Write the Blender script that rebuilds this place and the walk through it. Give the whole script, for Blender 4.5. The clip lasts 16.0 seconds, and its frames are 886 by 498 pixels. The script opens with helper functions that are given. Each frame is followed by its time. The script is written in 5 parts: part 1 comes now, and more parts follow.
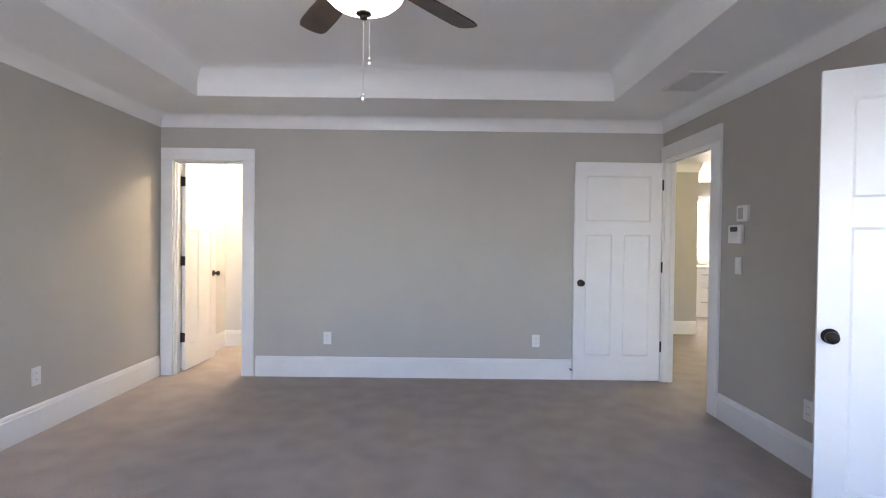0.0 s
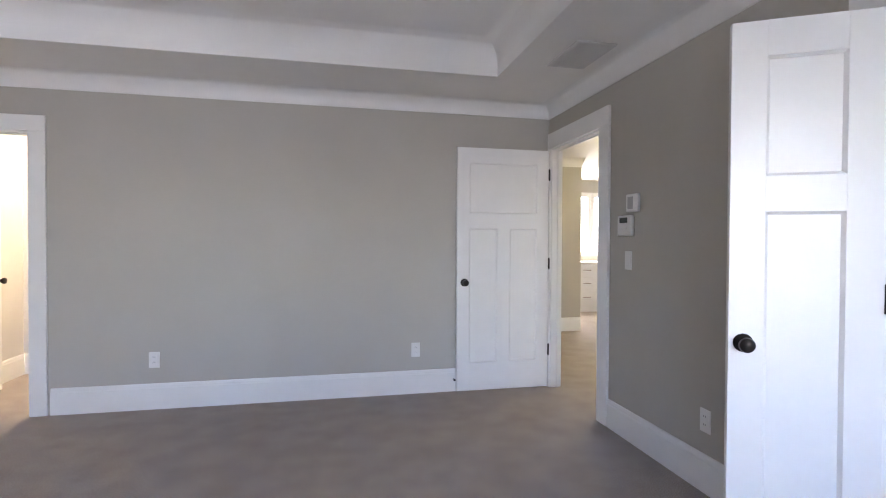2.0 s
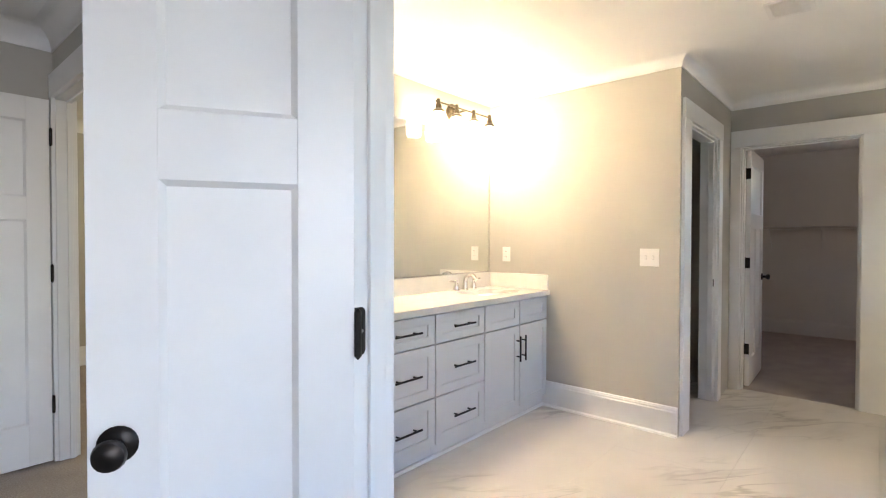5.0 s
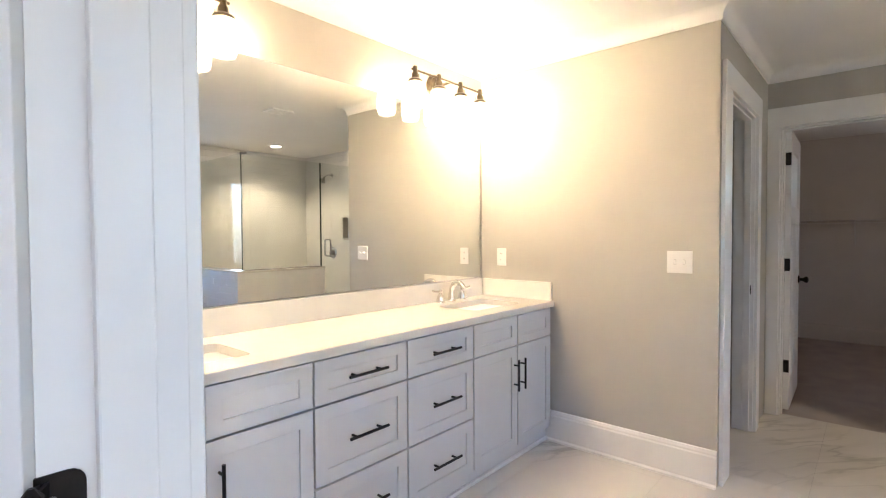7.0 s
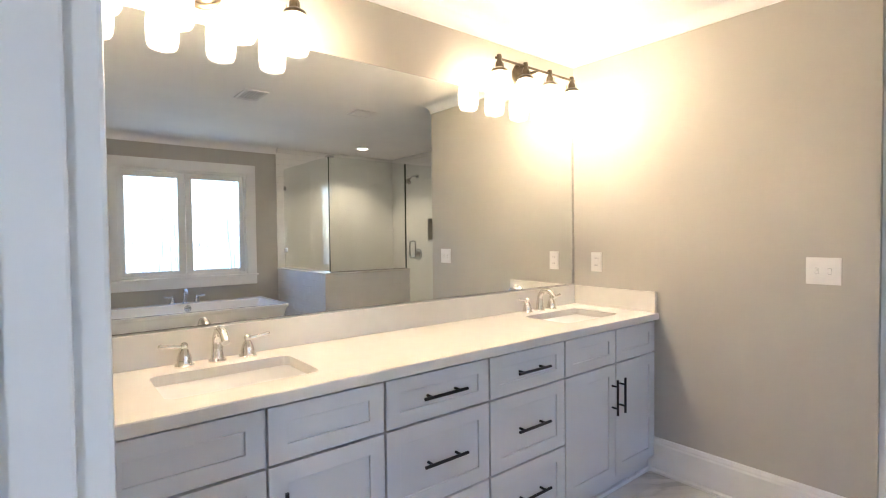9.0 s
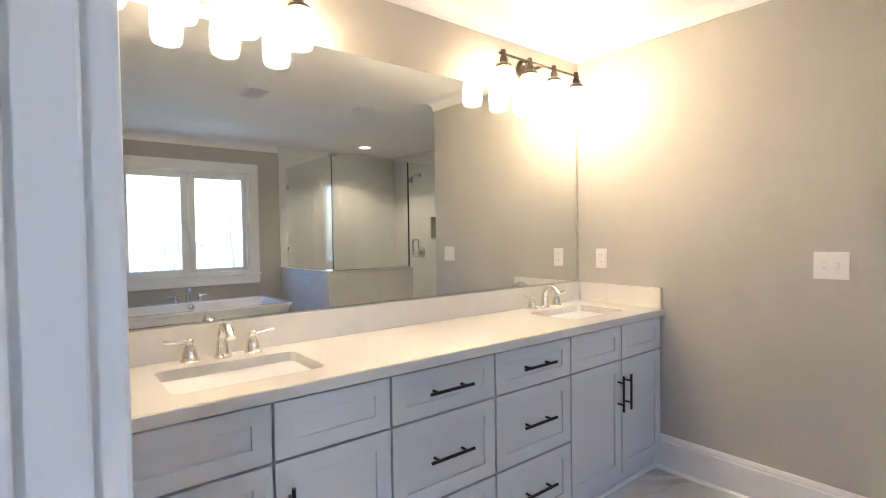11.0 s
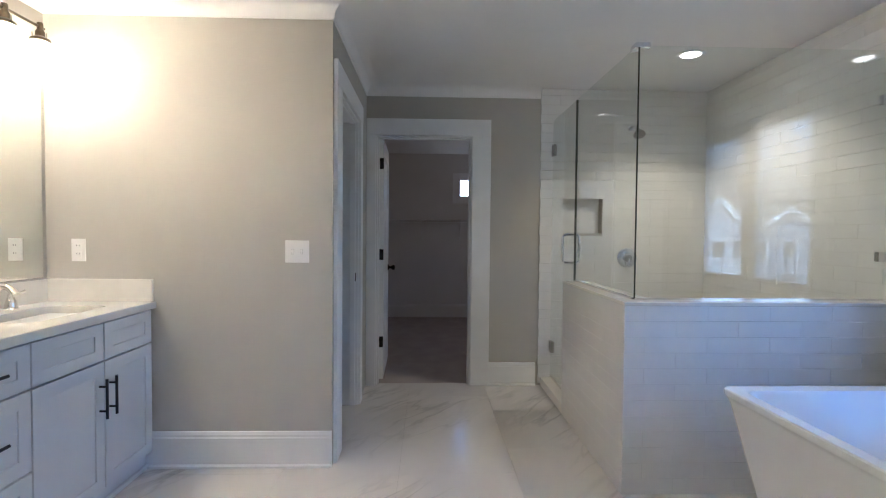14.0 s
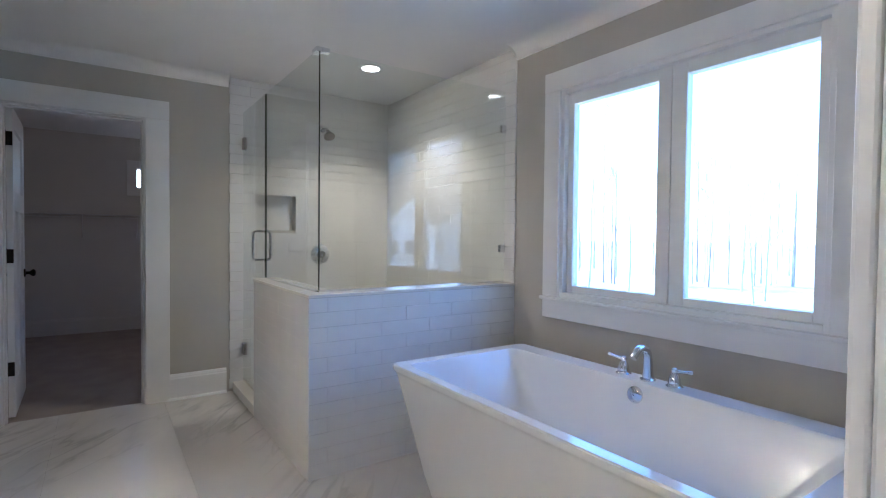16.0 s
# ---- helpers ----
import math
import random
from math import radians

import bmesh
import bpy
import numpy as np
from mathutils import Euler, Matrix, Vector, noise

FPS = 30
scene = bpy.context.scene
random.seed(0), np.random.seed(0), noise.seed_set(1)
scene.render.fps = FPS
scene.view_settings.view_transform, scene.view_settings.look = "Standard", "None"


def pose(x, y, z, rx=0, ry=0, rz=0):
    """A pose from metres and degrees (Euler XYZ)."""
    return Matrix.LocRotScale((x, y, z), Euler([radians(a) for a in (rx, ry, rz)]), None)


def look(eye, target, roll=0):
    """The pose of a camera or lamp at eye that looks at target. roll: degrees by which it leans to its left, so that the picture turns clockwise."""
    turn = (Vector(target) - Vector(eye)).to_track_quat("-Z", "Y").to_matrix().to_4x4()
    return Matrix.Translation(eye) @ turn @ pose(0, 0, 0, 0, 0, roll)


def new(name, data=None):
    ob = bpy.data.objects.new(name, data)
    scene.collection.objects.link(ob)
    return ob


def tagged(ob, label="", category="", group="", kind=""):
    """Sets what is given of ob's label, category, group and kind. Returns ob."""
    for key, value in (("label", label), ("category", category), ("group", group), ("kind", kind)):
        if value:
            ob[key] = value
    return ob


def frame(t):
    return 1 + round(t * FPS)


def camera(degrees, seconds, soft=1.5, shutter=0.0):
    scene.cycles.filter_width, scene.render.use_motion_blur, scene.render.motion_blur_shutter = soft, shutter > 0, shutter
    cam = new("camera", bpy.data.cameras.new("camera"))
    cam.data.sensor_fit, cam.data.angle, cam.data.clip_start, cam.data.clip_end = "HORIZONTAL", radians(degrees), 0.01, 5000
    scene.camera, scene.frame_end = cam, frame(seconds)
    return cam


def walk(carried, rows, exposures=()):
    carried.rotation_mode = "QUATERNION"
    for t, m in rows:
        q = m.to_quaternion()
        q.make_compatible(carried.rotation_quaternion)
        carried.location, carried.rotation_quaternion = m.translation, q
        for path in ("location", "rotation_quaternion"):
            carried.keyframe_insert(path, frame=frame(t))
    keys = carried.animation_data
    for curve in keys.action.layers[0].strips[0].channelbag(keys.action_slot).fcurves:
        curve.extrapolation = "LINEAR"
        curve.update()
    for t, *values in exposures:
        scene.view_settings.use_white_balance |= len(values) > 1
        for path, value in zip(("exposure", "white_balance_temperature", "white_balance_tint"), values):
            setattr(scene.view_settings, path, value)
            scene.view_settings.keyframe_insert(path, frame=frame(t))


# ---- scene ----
cam = camera(83.4, 16.0, 1.1)
PATH = [
    (0, (0.34, 0.207, 1.284), (0.347, 2.207, 1.254), 0.7),
    (0.5, (0.371, 0.325, 1.267), (0.404, 2.324, 1.234), 0.4),
    (1, (0.46, 0.479, 1.242), (0.532, 2.477, 1.214), 0.5),
    (1.5, (0.489, 0.661, 1.247), (0.655, 2.653, 1.218), 0.5),
    (2, (0.585, 0.824, 1.254), (1.011, 2.778, 1.224), 0.3),
    (2.5, (0.778, 0.978, 1.28), (1.497, 2.843, 1.239), 0.1),
    (3, (0.966, 1.092, 1.277), (1.906, 2.857, 1.232), 0.3),
    (3.5, (1.138, 1.222, 1.278), (2.327, 2.83, 1.238), 0.3),
    (4, (1.332, 1.272, 1.261), (2.708, 2.723, 1.228), 0.1),
    (4.5, (1.565, 1.265, 1.259), (3.052, 2.602, 1.227), 0.2),
    (4.7, (1.631, 1.283, 1.255), (3.134, 2.601, 1.224), 0.2),
    (6.8, (2.272, 1.640, 1.294), (3.776, 2.957, 1.242), -0.3),
    (7, (2.302, 1.678, 1.292), (3.81, 2.991, 1.238), -0.3),
    (7.5, (2.375, 1.756, 1.275), (3.871, 3.083, 1.232), -0.5),
    (8, (2.447, 1.786, 1.298), (3.895, 3.165, 1.25), -0.7),
    (8.5, (2.472, 1.808, 1.299), (3.838, 3.285, 1.261), -1.0),
    (9, (2.474, 1.817, 1.317), (3.734, 3.382, 1.262), -0.6),
    (9.2, (2.472, 1.816, 1.319), (3.699, 3.405, 1.260), -0.6),
    (11.5, (2.469, 1.838, 1.289), (3.745, 3.378, 1.237), -1.0),
    (12, (2.506, 1.847, 1.282), (3.915, 3.266, 1.227), -0.8),
    (12.5, (2.495, 1.864, 1.288), (4.108, 3.046, 1.229), -0.5),
    (13, (2.483, 1.848, 1.286), (4.315, 2.649, 1.22), -0.0),
    (13.5, (2.476, 1.825, 1.257), (4.444, 2.172, 1.198), 0.2),
    (14, (2.452, 1.767, 1.245), (4.45, 1.707, 1.185), 0.5),
    (14.5, (2.437, 1.739, 1.228), (4.389, 1.31, 1.173), 0.6),
    (15, (2.422, 1.71, 1.223), (4.279, 0.969, 1.17), 0.7),
    (15.5, (2.407, 1.685, 1.224), (4.141, 0.689, 1.172), 0.7),
    (16, (2.399, 1.667, 1.223), (4.048, 0.536, 1.174), 0.6),
]
EXPOSE = [(0.0, 4.42, 6220, 18), (1.5, 4.4, 6270, 20), (2.5, 4.42, 6370, 18), (3.5, 4.36, 6350, 15), (4.5, 4.18, 6400, 15), (7.0, 4.02, 6500, 18), (8.0, 3.77, 6300, 18), (9.0, 3.59, 6150, 18), (11.5, 3.39, 6000, 18), (12.0, 3.32, 5850, 17), (12.5, 3.32, 5750, 17), (13.0, 3.25, 5700, 17), (13.5, 3.37, 5550, 16), (14.5, 3.37, 5220, 14), (16.0, 3.32, 5170, 16)]
walk(cam, [(t, look(eye, target, roll)) for t, eye, target, roll in PATH], EXPOSE)

# ---- light ----
SUN_ELEVATION, SUN_AZIMUTH = 38.0, 62.0  # degrees; azimuth clockwise from +y
world = bpy.data.worlds.new("world")
scene.world = world
world.use_nodes = True
wn = world.node_tree.nodes
sky = wn.new("ShaderNodeTexSky")
sky.sky_type, sky.sun_disc = "NISHITA", False
sky.dust_density, sky.ozone_density = 0.1, 4.0
sky.sun_elevation, sky.sun_rotation = radians(SUN_ELEVATION), radians(SUN_AZIMUTH)
wn["Background"].inputs["Strength"].default_value = 0.15
world.node_tree.links.new(sky.outputs[0], wn["Background"].inputs["Color"])


def lamp(name, kind, power, colour, m, size=0.1, size_y=None, spread=180):
    data = bpy.data.lights.new(name, kind)
    data.energy, data.color = power, colour
    if kind == "SUN":
        data.angle = radians(0.5)
    elif kind == "AREA":
        data.shape, data.size, data.size_y, data.spread = "RECTANGLE", size, size_y or size, radians(spread)
    else:
        data.shadow_soft_size = size
    if kind == "SPOT":
        data.spot_size, data.spot_blend = radians(130), 0.6
    ob = new(name, data)
    ob.matrix_basis = m
    return ob


az, el = radians(SUN_AZIMUTH), radians(SUN_ELEVATION)
toward = Vector((math.sin(az) * math.cos(el), math.cos(az) * math.cos(el), math.sin(el)))
lamp("sun", "SUN", 3.0, (1.0, 0.97, 0.93), look(toward * 30, (0, 0, 0)))
DAY = (0.92, 0.95, 1.0)
# daylight standing in the bedroom and hall window openings
lamp("bedroom_window_light", "AREA", 0.93, DAY, look((-0.45, -0.80, 1.4), (-0.80, 2.0, 1.15)), 1.5, 1.3, 80)
# narrow fill beam added at an unseen window to brighten the open bathroom door leaf
lamp("bedroom_window_light", "AREA", 0.26, DAY, look((1.3, -0.80, 1.4), (1.95, 2.3, 1.0)), 0.65, 1.3, 45)
lamp("hall_window_light", "AREA", 5.5, (1.0, 0.92, 0.70), look((5.2, 9.40, 1.6), (4.6, 6.0, 0.8)), 1.3, 1.2)
# warm fill added to brighten the closet, set at an unseen added window
lamp("closet_fill_light", "AREA", 0.5, (1.0, 0.74, 0.56), look((8.08, -0.24, 1.6), (8.08, 2.0, 1.0)), 0.3, 0.9)
# ceiling lamps of the small rooms
lamp("store_room_lamp", "POINT", 3.3, (1.0, 0.80, 0.52), pose(-1.6, 5.55, 2.30), 0.08)
lamp("hall_lamp", "POINT", 2.0, (1.0, 0.84, 0.42), pose(3.9, 5.5, 2.30), 0.1)
lamp("shower_lamp", "SPOT", 8.5, (1.0, 0.80, 0.54), pose(5.69, 0.06, 2.425), 0.13)


# ---- materials ----
def mat(name, colour, rough=0.5, metal=0.0, vary=0.06, scale=6.0, bump=0.0, bump_scale=200.0, colour2=None, per_object=0.0, spec=0.5, coat=0.0, tuft=0.0):
    m = bpy.data.materials.new(name)
    m.use_nodes = True
    nt = m.node_tree
    n, l = nt.nodes, nt.links
    b = n["Principled BSDF"]
    b.inputs["Roughness"].default_value, b.inputs["Metallic"].default_value = rough, metal
    b.inputs["Specular IOR Level"].default_value, b.inputs["Coat Weight"].default_value = spec, coat
    geo = n.new("ShaderNodeNewGeometry")
    nz = n.new("ShaderNodeTexNoise")
    nz.inputs["Scale"].default_value, nz.inputs["Detail"].default_value = scale, 5.0
    l.new(geo.outputs["Position"], nz.inputs["Vector"])
    mix = n.new("ShaderNodeMix")
    mix.data_type = "RGBA"
    c2 = colour2 or tuple(c * (1 - 2 * vary) for c in colour)
    mix.inputs[6].default_value, mix.inputs[7].default_value = (*colour, 1), (*c2, 1)
    ramp = n.new("ShaderNodeMapRange")
    ramp.inputs[1].default_value, ramp.inputs[2].default_value = 0.35, 0.7
    l.new(nz.outputs["Fac"], ramp.inputs[0])
    l.new(ramp.outputs[0], mix.inputs[0])
    out = mix.outputs[2]
    if tuft:
        tn, tm = n.new("ShaderNodeTexNoise"), n.new("ShaderNodeMapRange")
        tn.inputs["Scale"].default_value, tn.inputs["Detail"].default_value = 140.0, 2.0
        tm.inputs[1].default_value, tm.inputs[2].default_value = 0.3, 0.7
        tm.inputs[3].default_value, tm.inputs[4].default_value = 1 - tuft, 1 + tuft
        l.new(geo.outputs["Position"], tn.inputs["Vector"])
        l.new(tn.outputs["Fac"], tm.inputs[0])
        th = n.new("ShaderNodeHueSaturation")
        l.new(tm.outputs[0], th.inputs["Value"])
        l.new(out, th.inputs["Color"])
        out = th.outputs["Color"]
    if per_object:
        info = n.new("ShaderNodeObjectInfo")
        hsv = n.new("ShaderNodeHueSaturation")
        mr = n.new("ShaderNodeMapRange")
        mr.inputs[3].default_value, mr.inputs[4].default_value = 1 - per_object, 1 + per_object
        l.new(info.outputs["Random"], mr.inputs[0])
        l.new(mr.outputs[0], hsv.inputs["Value"])
        l.new(out, hsv.inputs["Color"])
        out = hsv.outputs["Color"]
    l.new(out, b.inputs["Base Color"])
    rr = n.new("ShaderNodeMapRange")
    rr.inputs[3].default_value, rr.inputs[4].default_value = rough * 0.88, min(1.0, rough * 1.12)
    l.new(nz.outputs["Fac"], rr.inputs[0])
    l.new(rr.outputs[0], b.inputs["Roughness"])
    if bump:
        fine = n.new("ShaderNodeTexNoise")
        fine.inputs["Scale"].default_value, fine.inputs["Detail"].default_value = bump_scale, 3.0
        l.new(geo.outputs["Position"], fine.inputs["Vector"])
        bp = n.new("ShaderNodeBump")
        bp.inputs["Strength"].default_value, bp.inputs["Distance"].default_value = bump, 0.002
        l.new(fine.outputs["Fac"], bp.inputs["Height"])
        l.new(bp.outputs[0], b.inputs["Normal"])
    return m


def glow(name, colour, strength):
    m = bpy.data.materials.new(name)
    m.use_nodes = True
    b = m.node_tree.nodes["Principled BSDF"]
    b.inputs["Base Color"].default_value = (0.9, 0.9, 0.88, 1)
    b.inputs["Emission Color"].default_value, b.inputs["Emission Strength"].default_value = (*colour, 1), strength
    return m


def clear(name, tint=(1, 1, 1), frost=0.0):
    """Thin clear glass: see-through with a reflection that grows at grazing angles."""
    m = bpy.data.materials.new(name)
    m.use_nodes = True
    n, l = m.node_tree.nodes, m.node_tree.links
    n.remove(n["Principled BSDF"])
    tr, gl = n.new("ShaderNodeBsdfTransparent"), n.new("ShaderNodeBsdfGlossy")
    tr.inputs["Color"].default_value = (*tint, 1)
    gl.inputs["Roughness"].default_value = 0.0
    lw = n.new("ShaderNodeLayerWeight")
    lw.inputs["Blend"].default_value = 0.5
    pw, mu = n.new("ShaderNodeMath"), n.new("ShaderNodeMath")
    pw.operation, mu.operation = "POWER", "MULTIPLY_ADD"
    pw.inputs[1].default_value, mu.inputs[1].default_value, mu.inputs[2].default_value = 5.0, 0.9, 0.04
    l.new(lw.outputs["Facing"], pw.inputs[0])
    l.new(pw.outputs[0], mu.inputs[0])
    mx = n.new("ShaderNodeMixShader")
    l.new(mu.outputs[0], mx.inputs[0])
    l.new(tr.outputs[0], mx.inputs[1])
    l.new(gl.outputs[0], mx.inputs[2])
    last = mx.outputs[0]
    if frost:
        tl, m2 = n.new("ShaderNodeBsdfTranslucent"), n.new("ShaderNodeMixShader")
        tl.inputs["Color"].default_value = (0.95, 0.93, 0.90, 1)
        m2.inputs[0].default_value = frost
        l.new(last, m2.inputs[1])
        l.new(tl.outputs[0], m2.inputs[2])
        last = m2.outputs[0]
    l.new(last, n["Material Output"].inputs["Surface"])
    return m


def marble(name):
    m = mat(name, (0.72, 0.685, 0.645), 0.19, vary=0.04, scale=1.5, per_object=0.008)
    n, l = m.node_tree.nodes, m.node_tree.links
    b = n["Principled BSDF"]
    old = b.inputs["Base Color"].links[0].from_socket
    geo = n.new("ShaderNodeNewGeometry")
    turn, mp = n.new("ShaderNodeMapping"), n.new("ShaderNodeMapping")
    turn.inputs["Rotation"].default_value, mp.inputs["Scale"].default_value = (0, 0, 0.7), (0.6, 2.7, 1.0)
    l.new(geo.outputs["Position"], turn.inputs["Vector"])
    l.new(turn.outputs[0], mp.inputs["Vector"])
    for scale, width, dark, amount in ((0.9, 0.050, 0.6, 0.42), (1.9, 0.028, 0.5, 0.6)):
        nz = n.new("ShaderNodeTexNoise")
        nz.inputs["Scale"].default_value, nz.inputs["Detail"].default_value, nz.inputs["Distortion"].default_value = scale, 4.5, 0.35
        l.new(mp.outputs[0], nz.inputs["Vector"])
        sub = n.new("ShaderNodeMath")
        sub.operation = "SUBTRACT"
        sub.inputs[1].default_value = 0.53
        l.new(nz.outputs["Fac"], sub.inputs[0])
        ab = n.new("ShaderNodeMath")
        ab.operation = "ABSOLUTE"
        l.new(sub.outputs[0], ab.inputs[0])
        mr = n.new("ShaderNodeMapRange")
        mr.inputs[1].default_value, mr.inputs[2].default_value = 0.0, width
        mr.inputs[3].default_value, mr.inputs[4].default_value = amount, 0.0
        l.new(ab.outputs[0], mr.inputs[0])
        patch = n.new("ShaderNodeTexNoise")
        patch.inputs["Scale"].default_value = 0.9
        l.new(geo.outputs["Position"], patch.inputs["Vector"])
        pr = n.new("ShaderNodeMapRange")
        pr.inputs[1].default_value, pr.inputs[2].default_value = 0.47, 0.66
        l.new(patch.outputs["Fac"], pr.inputs[0])
        mul = n.new("ShaderNodeMath")
        mul.operation = "MULTIPLY"
        l.new(mr.outputs[0], mul.inputs[0])
        l.new(pr.outputs[0], mul.inputs[1])
        mx = n.new("ShaderNodeMix")
        mx.data_type = "RGBA"
        mx.inputs[7].default_value = (0.60 * dark, 0.57 * dark, 0.53 * dark, 1)
        l.new(mul.outputs[0], mx.inputs[0])
        l.new(old, mx.inputs[6])
        old = mx.outputs[2]
    l.new(old, b.inputs["Base Color"])
    return m


PAINT = mat("greige_wall_paint", (0.468, 0.446, 0.398), 0.62, vary=0.02, scale=2.5, bump=0.12, bump_scale=350)
CEILING = mat("ceiling_white", (0.86, 0.85, 0.83), 0.8, vary=0.02, scale=2, bump=0.12, bump_scale=300)
TRIM = mat("white_trim_paint", (0.80, 0.795, 0.78), 0.35, vary=0.02, scale=5, bump=0.03, bump_scale=90)
CLOSET = mat("closet_white_paint", (0.66, 0.64, 0.61), 0.7, vary=0.02, scale=2, bump=0.1, bump_scale=300)
CARPET = mat("beige_carpet", (0.40, 0.352, 0.325), 0.95, vary=0.08, scale=5.0, bump=1.0, bump_scale=420, spec=0.1, tuft=0.22)
CABINET = mat("grey_white_cabinet_paint", (0.66, 0.66, 0.655), 0.4, vary=0.015, scale=5, bump=0.02, bump_scale=80)
GAP = mat("dark_cabinet_shadow_gap", (0.12, 0.115, 0.11), 0.8)
QUARTZ = mat("white_quartz", (0.75, 0.722, 0.665), 0.18, vary=0.02, scale=12)
BRONZE = mat("oil_rubbed_bronze", (0.028, 0.024, 0.022), 0.38, 0.7, vary=0.2, scale=30)
ANTIQUE = mat("antique_bronze", (0.14, 0.115, 0.08), 0.34, 0.85, vary=0.2, scale=30)
BLACK = mat("matt_black_metal", (0.018, 0.018, 0.02), 0.4, 0.5, vary=0.1, scale=30)
NICKEL = mat("brushed_nickel", (0.76, 0.73, 0.68), 0.09, 1.0, vary=0.03, scale=20)
DARKNICKEL = mat("dark_nickel", (0.32, 0.30, 0.28), 0.3, 0.9, vary=0.05, scale=20)
CHROME = mat("chrome", (0.75, 0.76, 0.78), 0.06, 1.0, vary=0.01, scale=20)
PORCELAIN = mat("white_porcelain", (0.84, 0.84, 0.83), 0.12, vary=0.01, scale=4, coat=0.3)
ACRYLIC = mat("white_acrylic", (0.83, 0.83, 0.83), 0.12, vary=0.01, scale=3, coat=0.4)
PLASTIC = mat("white_plastic", (0.80, 0.79, 0.77), 0.35, vary=0.015, scale=20)
SCREEN = mat("grey_display", (0.10, 0.11, 0.10), 0.25, vary=0.05, scale=40)
SLOT = mat("dark_slot", (0.03, 0.03, 0.03), 0.7)
GREY = mat("grey_plastic", (0.45, 0.44, 0.43), 0.5, vary=0.03, scale=30)
VENTL = mat("pale_vent_metal", (0.68, 0.67, 0.66), 0.5, vary=0.03, scale=30)
TILE = mat("white_subway_tile", (0.76, 0.755, 0.735), 0.08, vary=0.02, scale=8, bump=0.05, bump_scale=14, per_object=0.012, coat=0.5)
GROUT = mat("pale_grout", (0.58, 0.57, 0.55), 0.9, vary=0.05, scale=40)
MARBLE = marble("marble_look_floor_tile")
WOOD = mat("dark_walnut_blade", (0.075, 0.05, 0.036), 0.42, vary=0.25, scale=9)
GLASS = clear("clear_glass", (0.965, 0.985, 0.975))
# blue of the daylight is put into this pane's tint
PANE = clear("blue_tinted_window_glass", (0.86, 0.95, 1.0))
PLAINPANE = clear("plain_window_glass")
EDGE = mat("green_glass_edge", (0.03, 0.05, 0.045), 0.15, vary=0.05, scale=20)
MIRROR = mat("silver_mirror", (0.86, 0.88, 0.86), 0.0, 1.0, vary=0.0, scale=1)
MIRROR.node_tree.nodes["Principled BSDF"].inputs["Roughness"].links and MIRROR.node_tree.links.remove(MIRROR.node_tree.nodes["Principled BSDF"].inputs["Roughness"].links[0])
MIRROR.node_tree.nodes["Principled BSDF"].inputs["Roughness"].default_value = 0.0
BULB = glow("lit_bulb", (1.0, 0.81, 0.55), 17.5)
JAR = clear("seeded_jar_glass", (0.98, 0.97, 0.94), 0.2)
GLOBE = glow("lit_opal_globe", (1.0, 0.88, 0.70), 0.5)
DISC = glow("lit_lens", (1.0, 0.90, 0.74), 1.9)
WIRE = mat("white_wire", (0.72, 0.71, 0.70), 0.4, vary=0.02, scale=30)
GRASS = mat("winter_grass", (0.33, 0.31, 0.25), 0.9, vary=0.25, scale=1.5, bump=0.6, bump_scale=40, colour2=(0.28, 0.25, 0.19))
BARK = mat("pale_grey_bark", (0.48, 0.45, 0.42), 0.9, vary=0.25, scale=12, bump=0.8, bump_scale=50)
WOODS = mat("brown_bare_branches", (0.36, 0.31, 0.27), 0.9, vary=0.2, scale=0.6)
SIDING = mat("pale_grey_house_siding", (0.42, 0.43, 0.45), 0.7, vary=0.05, scale=2)
SIDING2 = mat("mid_grey_house_siding", (0.22, 0.235, 0.26), 0.7, vary=0.05, scale=2)
ROOF = mat("asphalt_shingles", (0.07, 0.065, 0.06), 0.9, vary=0.2, scale=8, bump=0.5, bump_scale=30)
DARKPANE = mat("dark_window_pane", (0.04, 0.05, 0.06), 0.08, vary=0.1, scale=3)


# ---- building helpers ----
def box(bm, x0, x1, y0, y1, z0, z1, bevel=0.0):
    v = [bm.verts.new((x, y, z)) for z in (z0, z1) for y in (y0, y1) for x in (x0, x1)]
    fs = [bm.faces.new([v[i] for i in q]) for q in ((0, 2, 3, 1), (4, 5, 7, 6), (0, 1, 5, 4), (2, 6, 7, 3), (0, 4, 6, 2), (1, 3, 7, 5))]
    if bevel:
        bmesh.ops.bevel(bm, geom=list({e for f in fs for e in f.edges}), offset=bevel, segments=2, affect="EDGES", profile=0.5)
    return bm


def cyl(bm, a, b, r0, r1=None, seg=16, caps=True):
    a, b = Vector(a), Vector(b)
    d = b - a
    m = Matrix.Translation((a + b) / 2) @ d.to_track_quat("Z", "Y").to_matrix().to_4x4()
    bmesh.ops.create_cone(bm, cap_ends=caps, segments=seg, radius1=r0, radius2=r0 if r1 is None else r1, depth=d.length, matrix=m)
    return bm


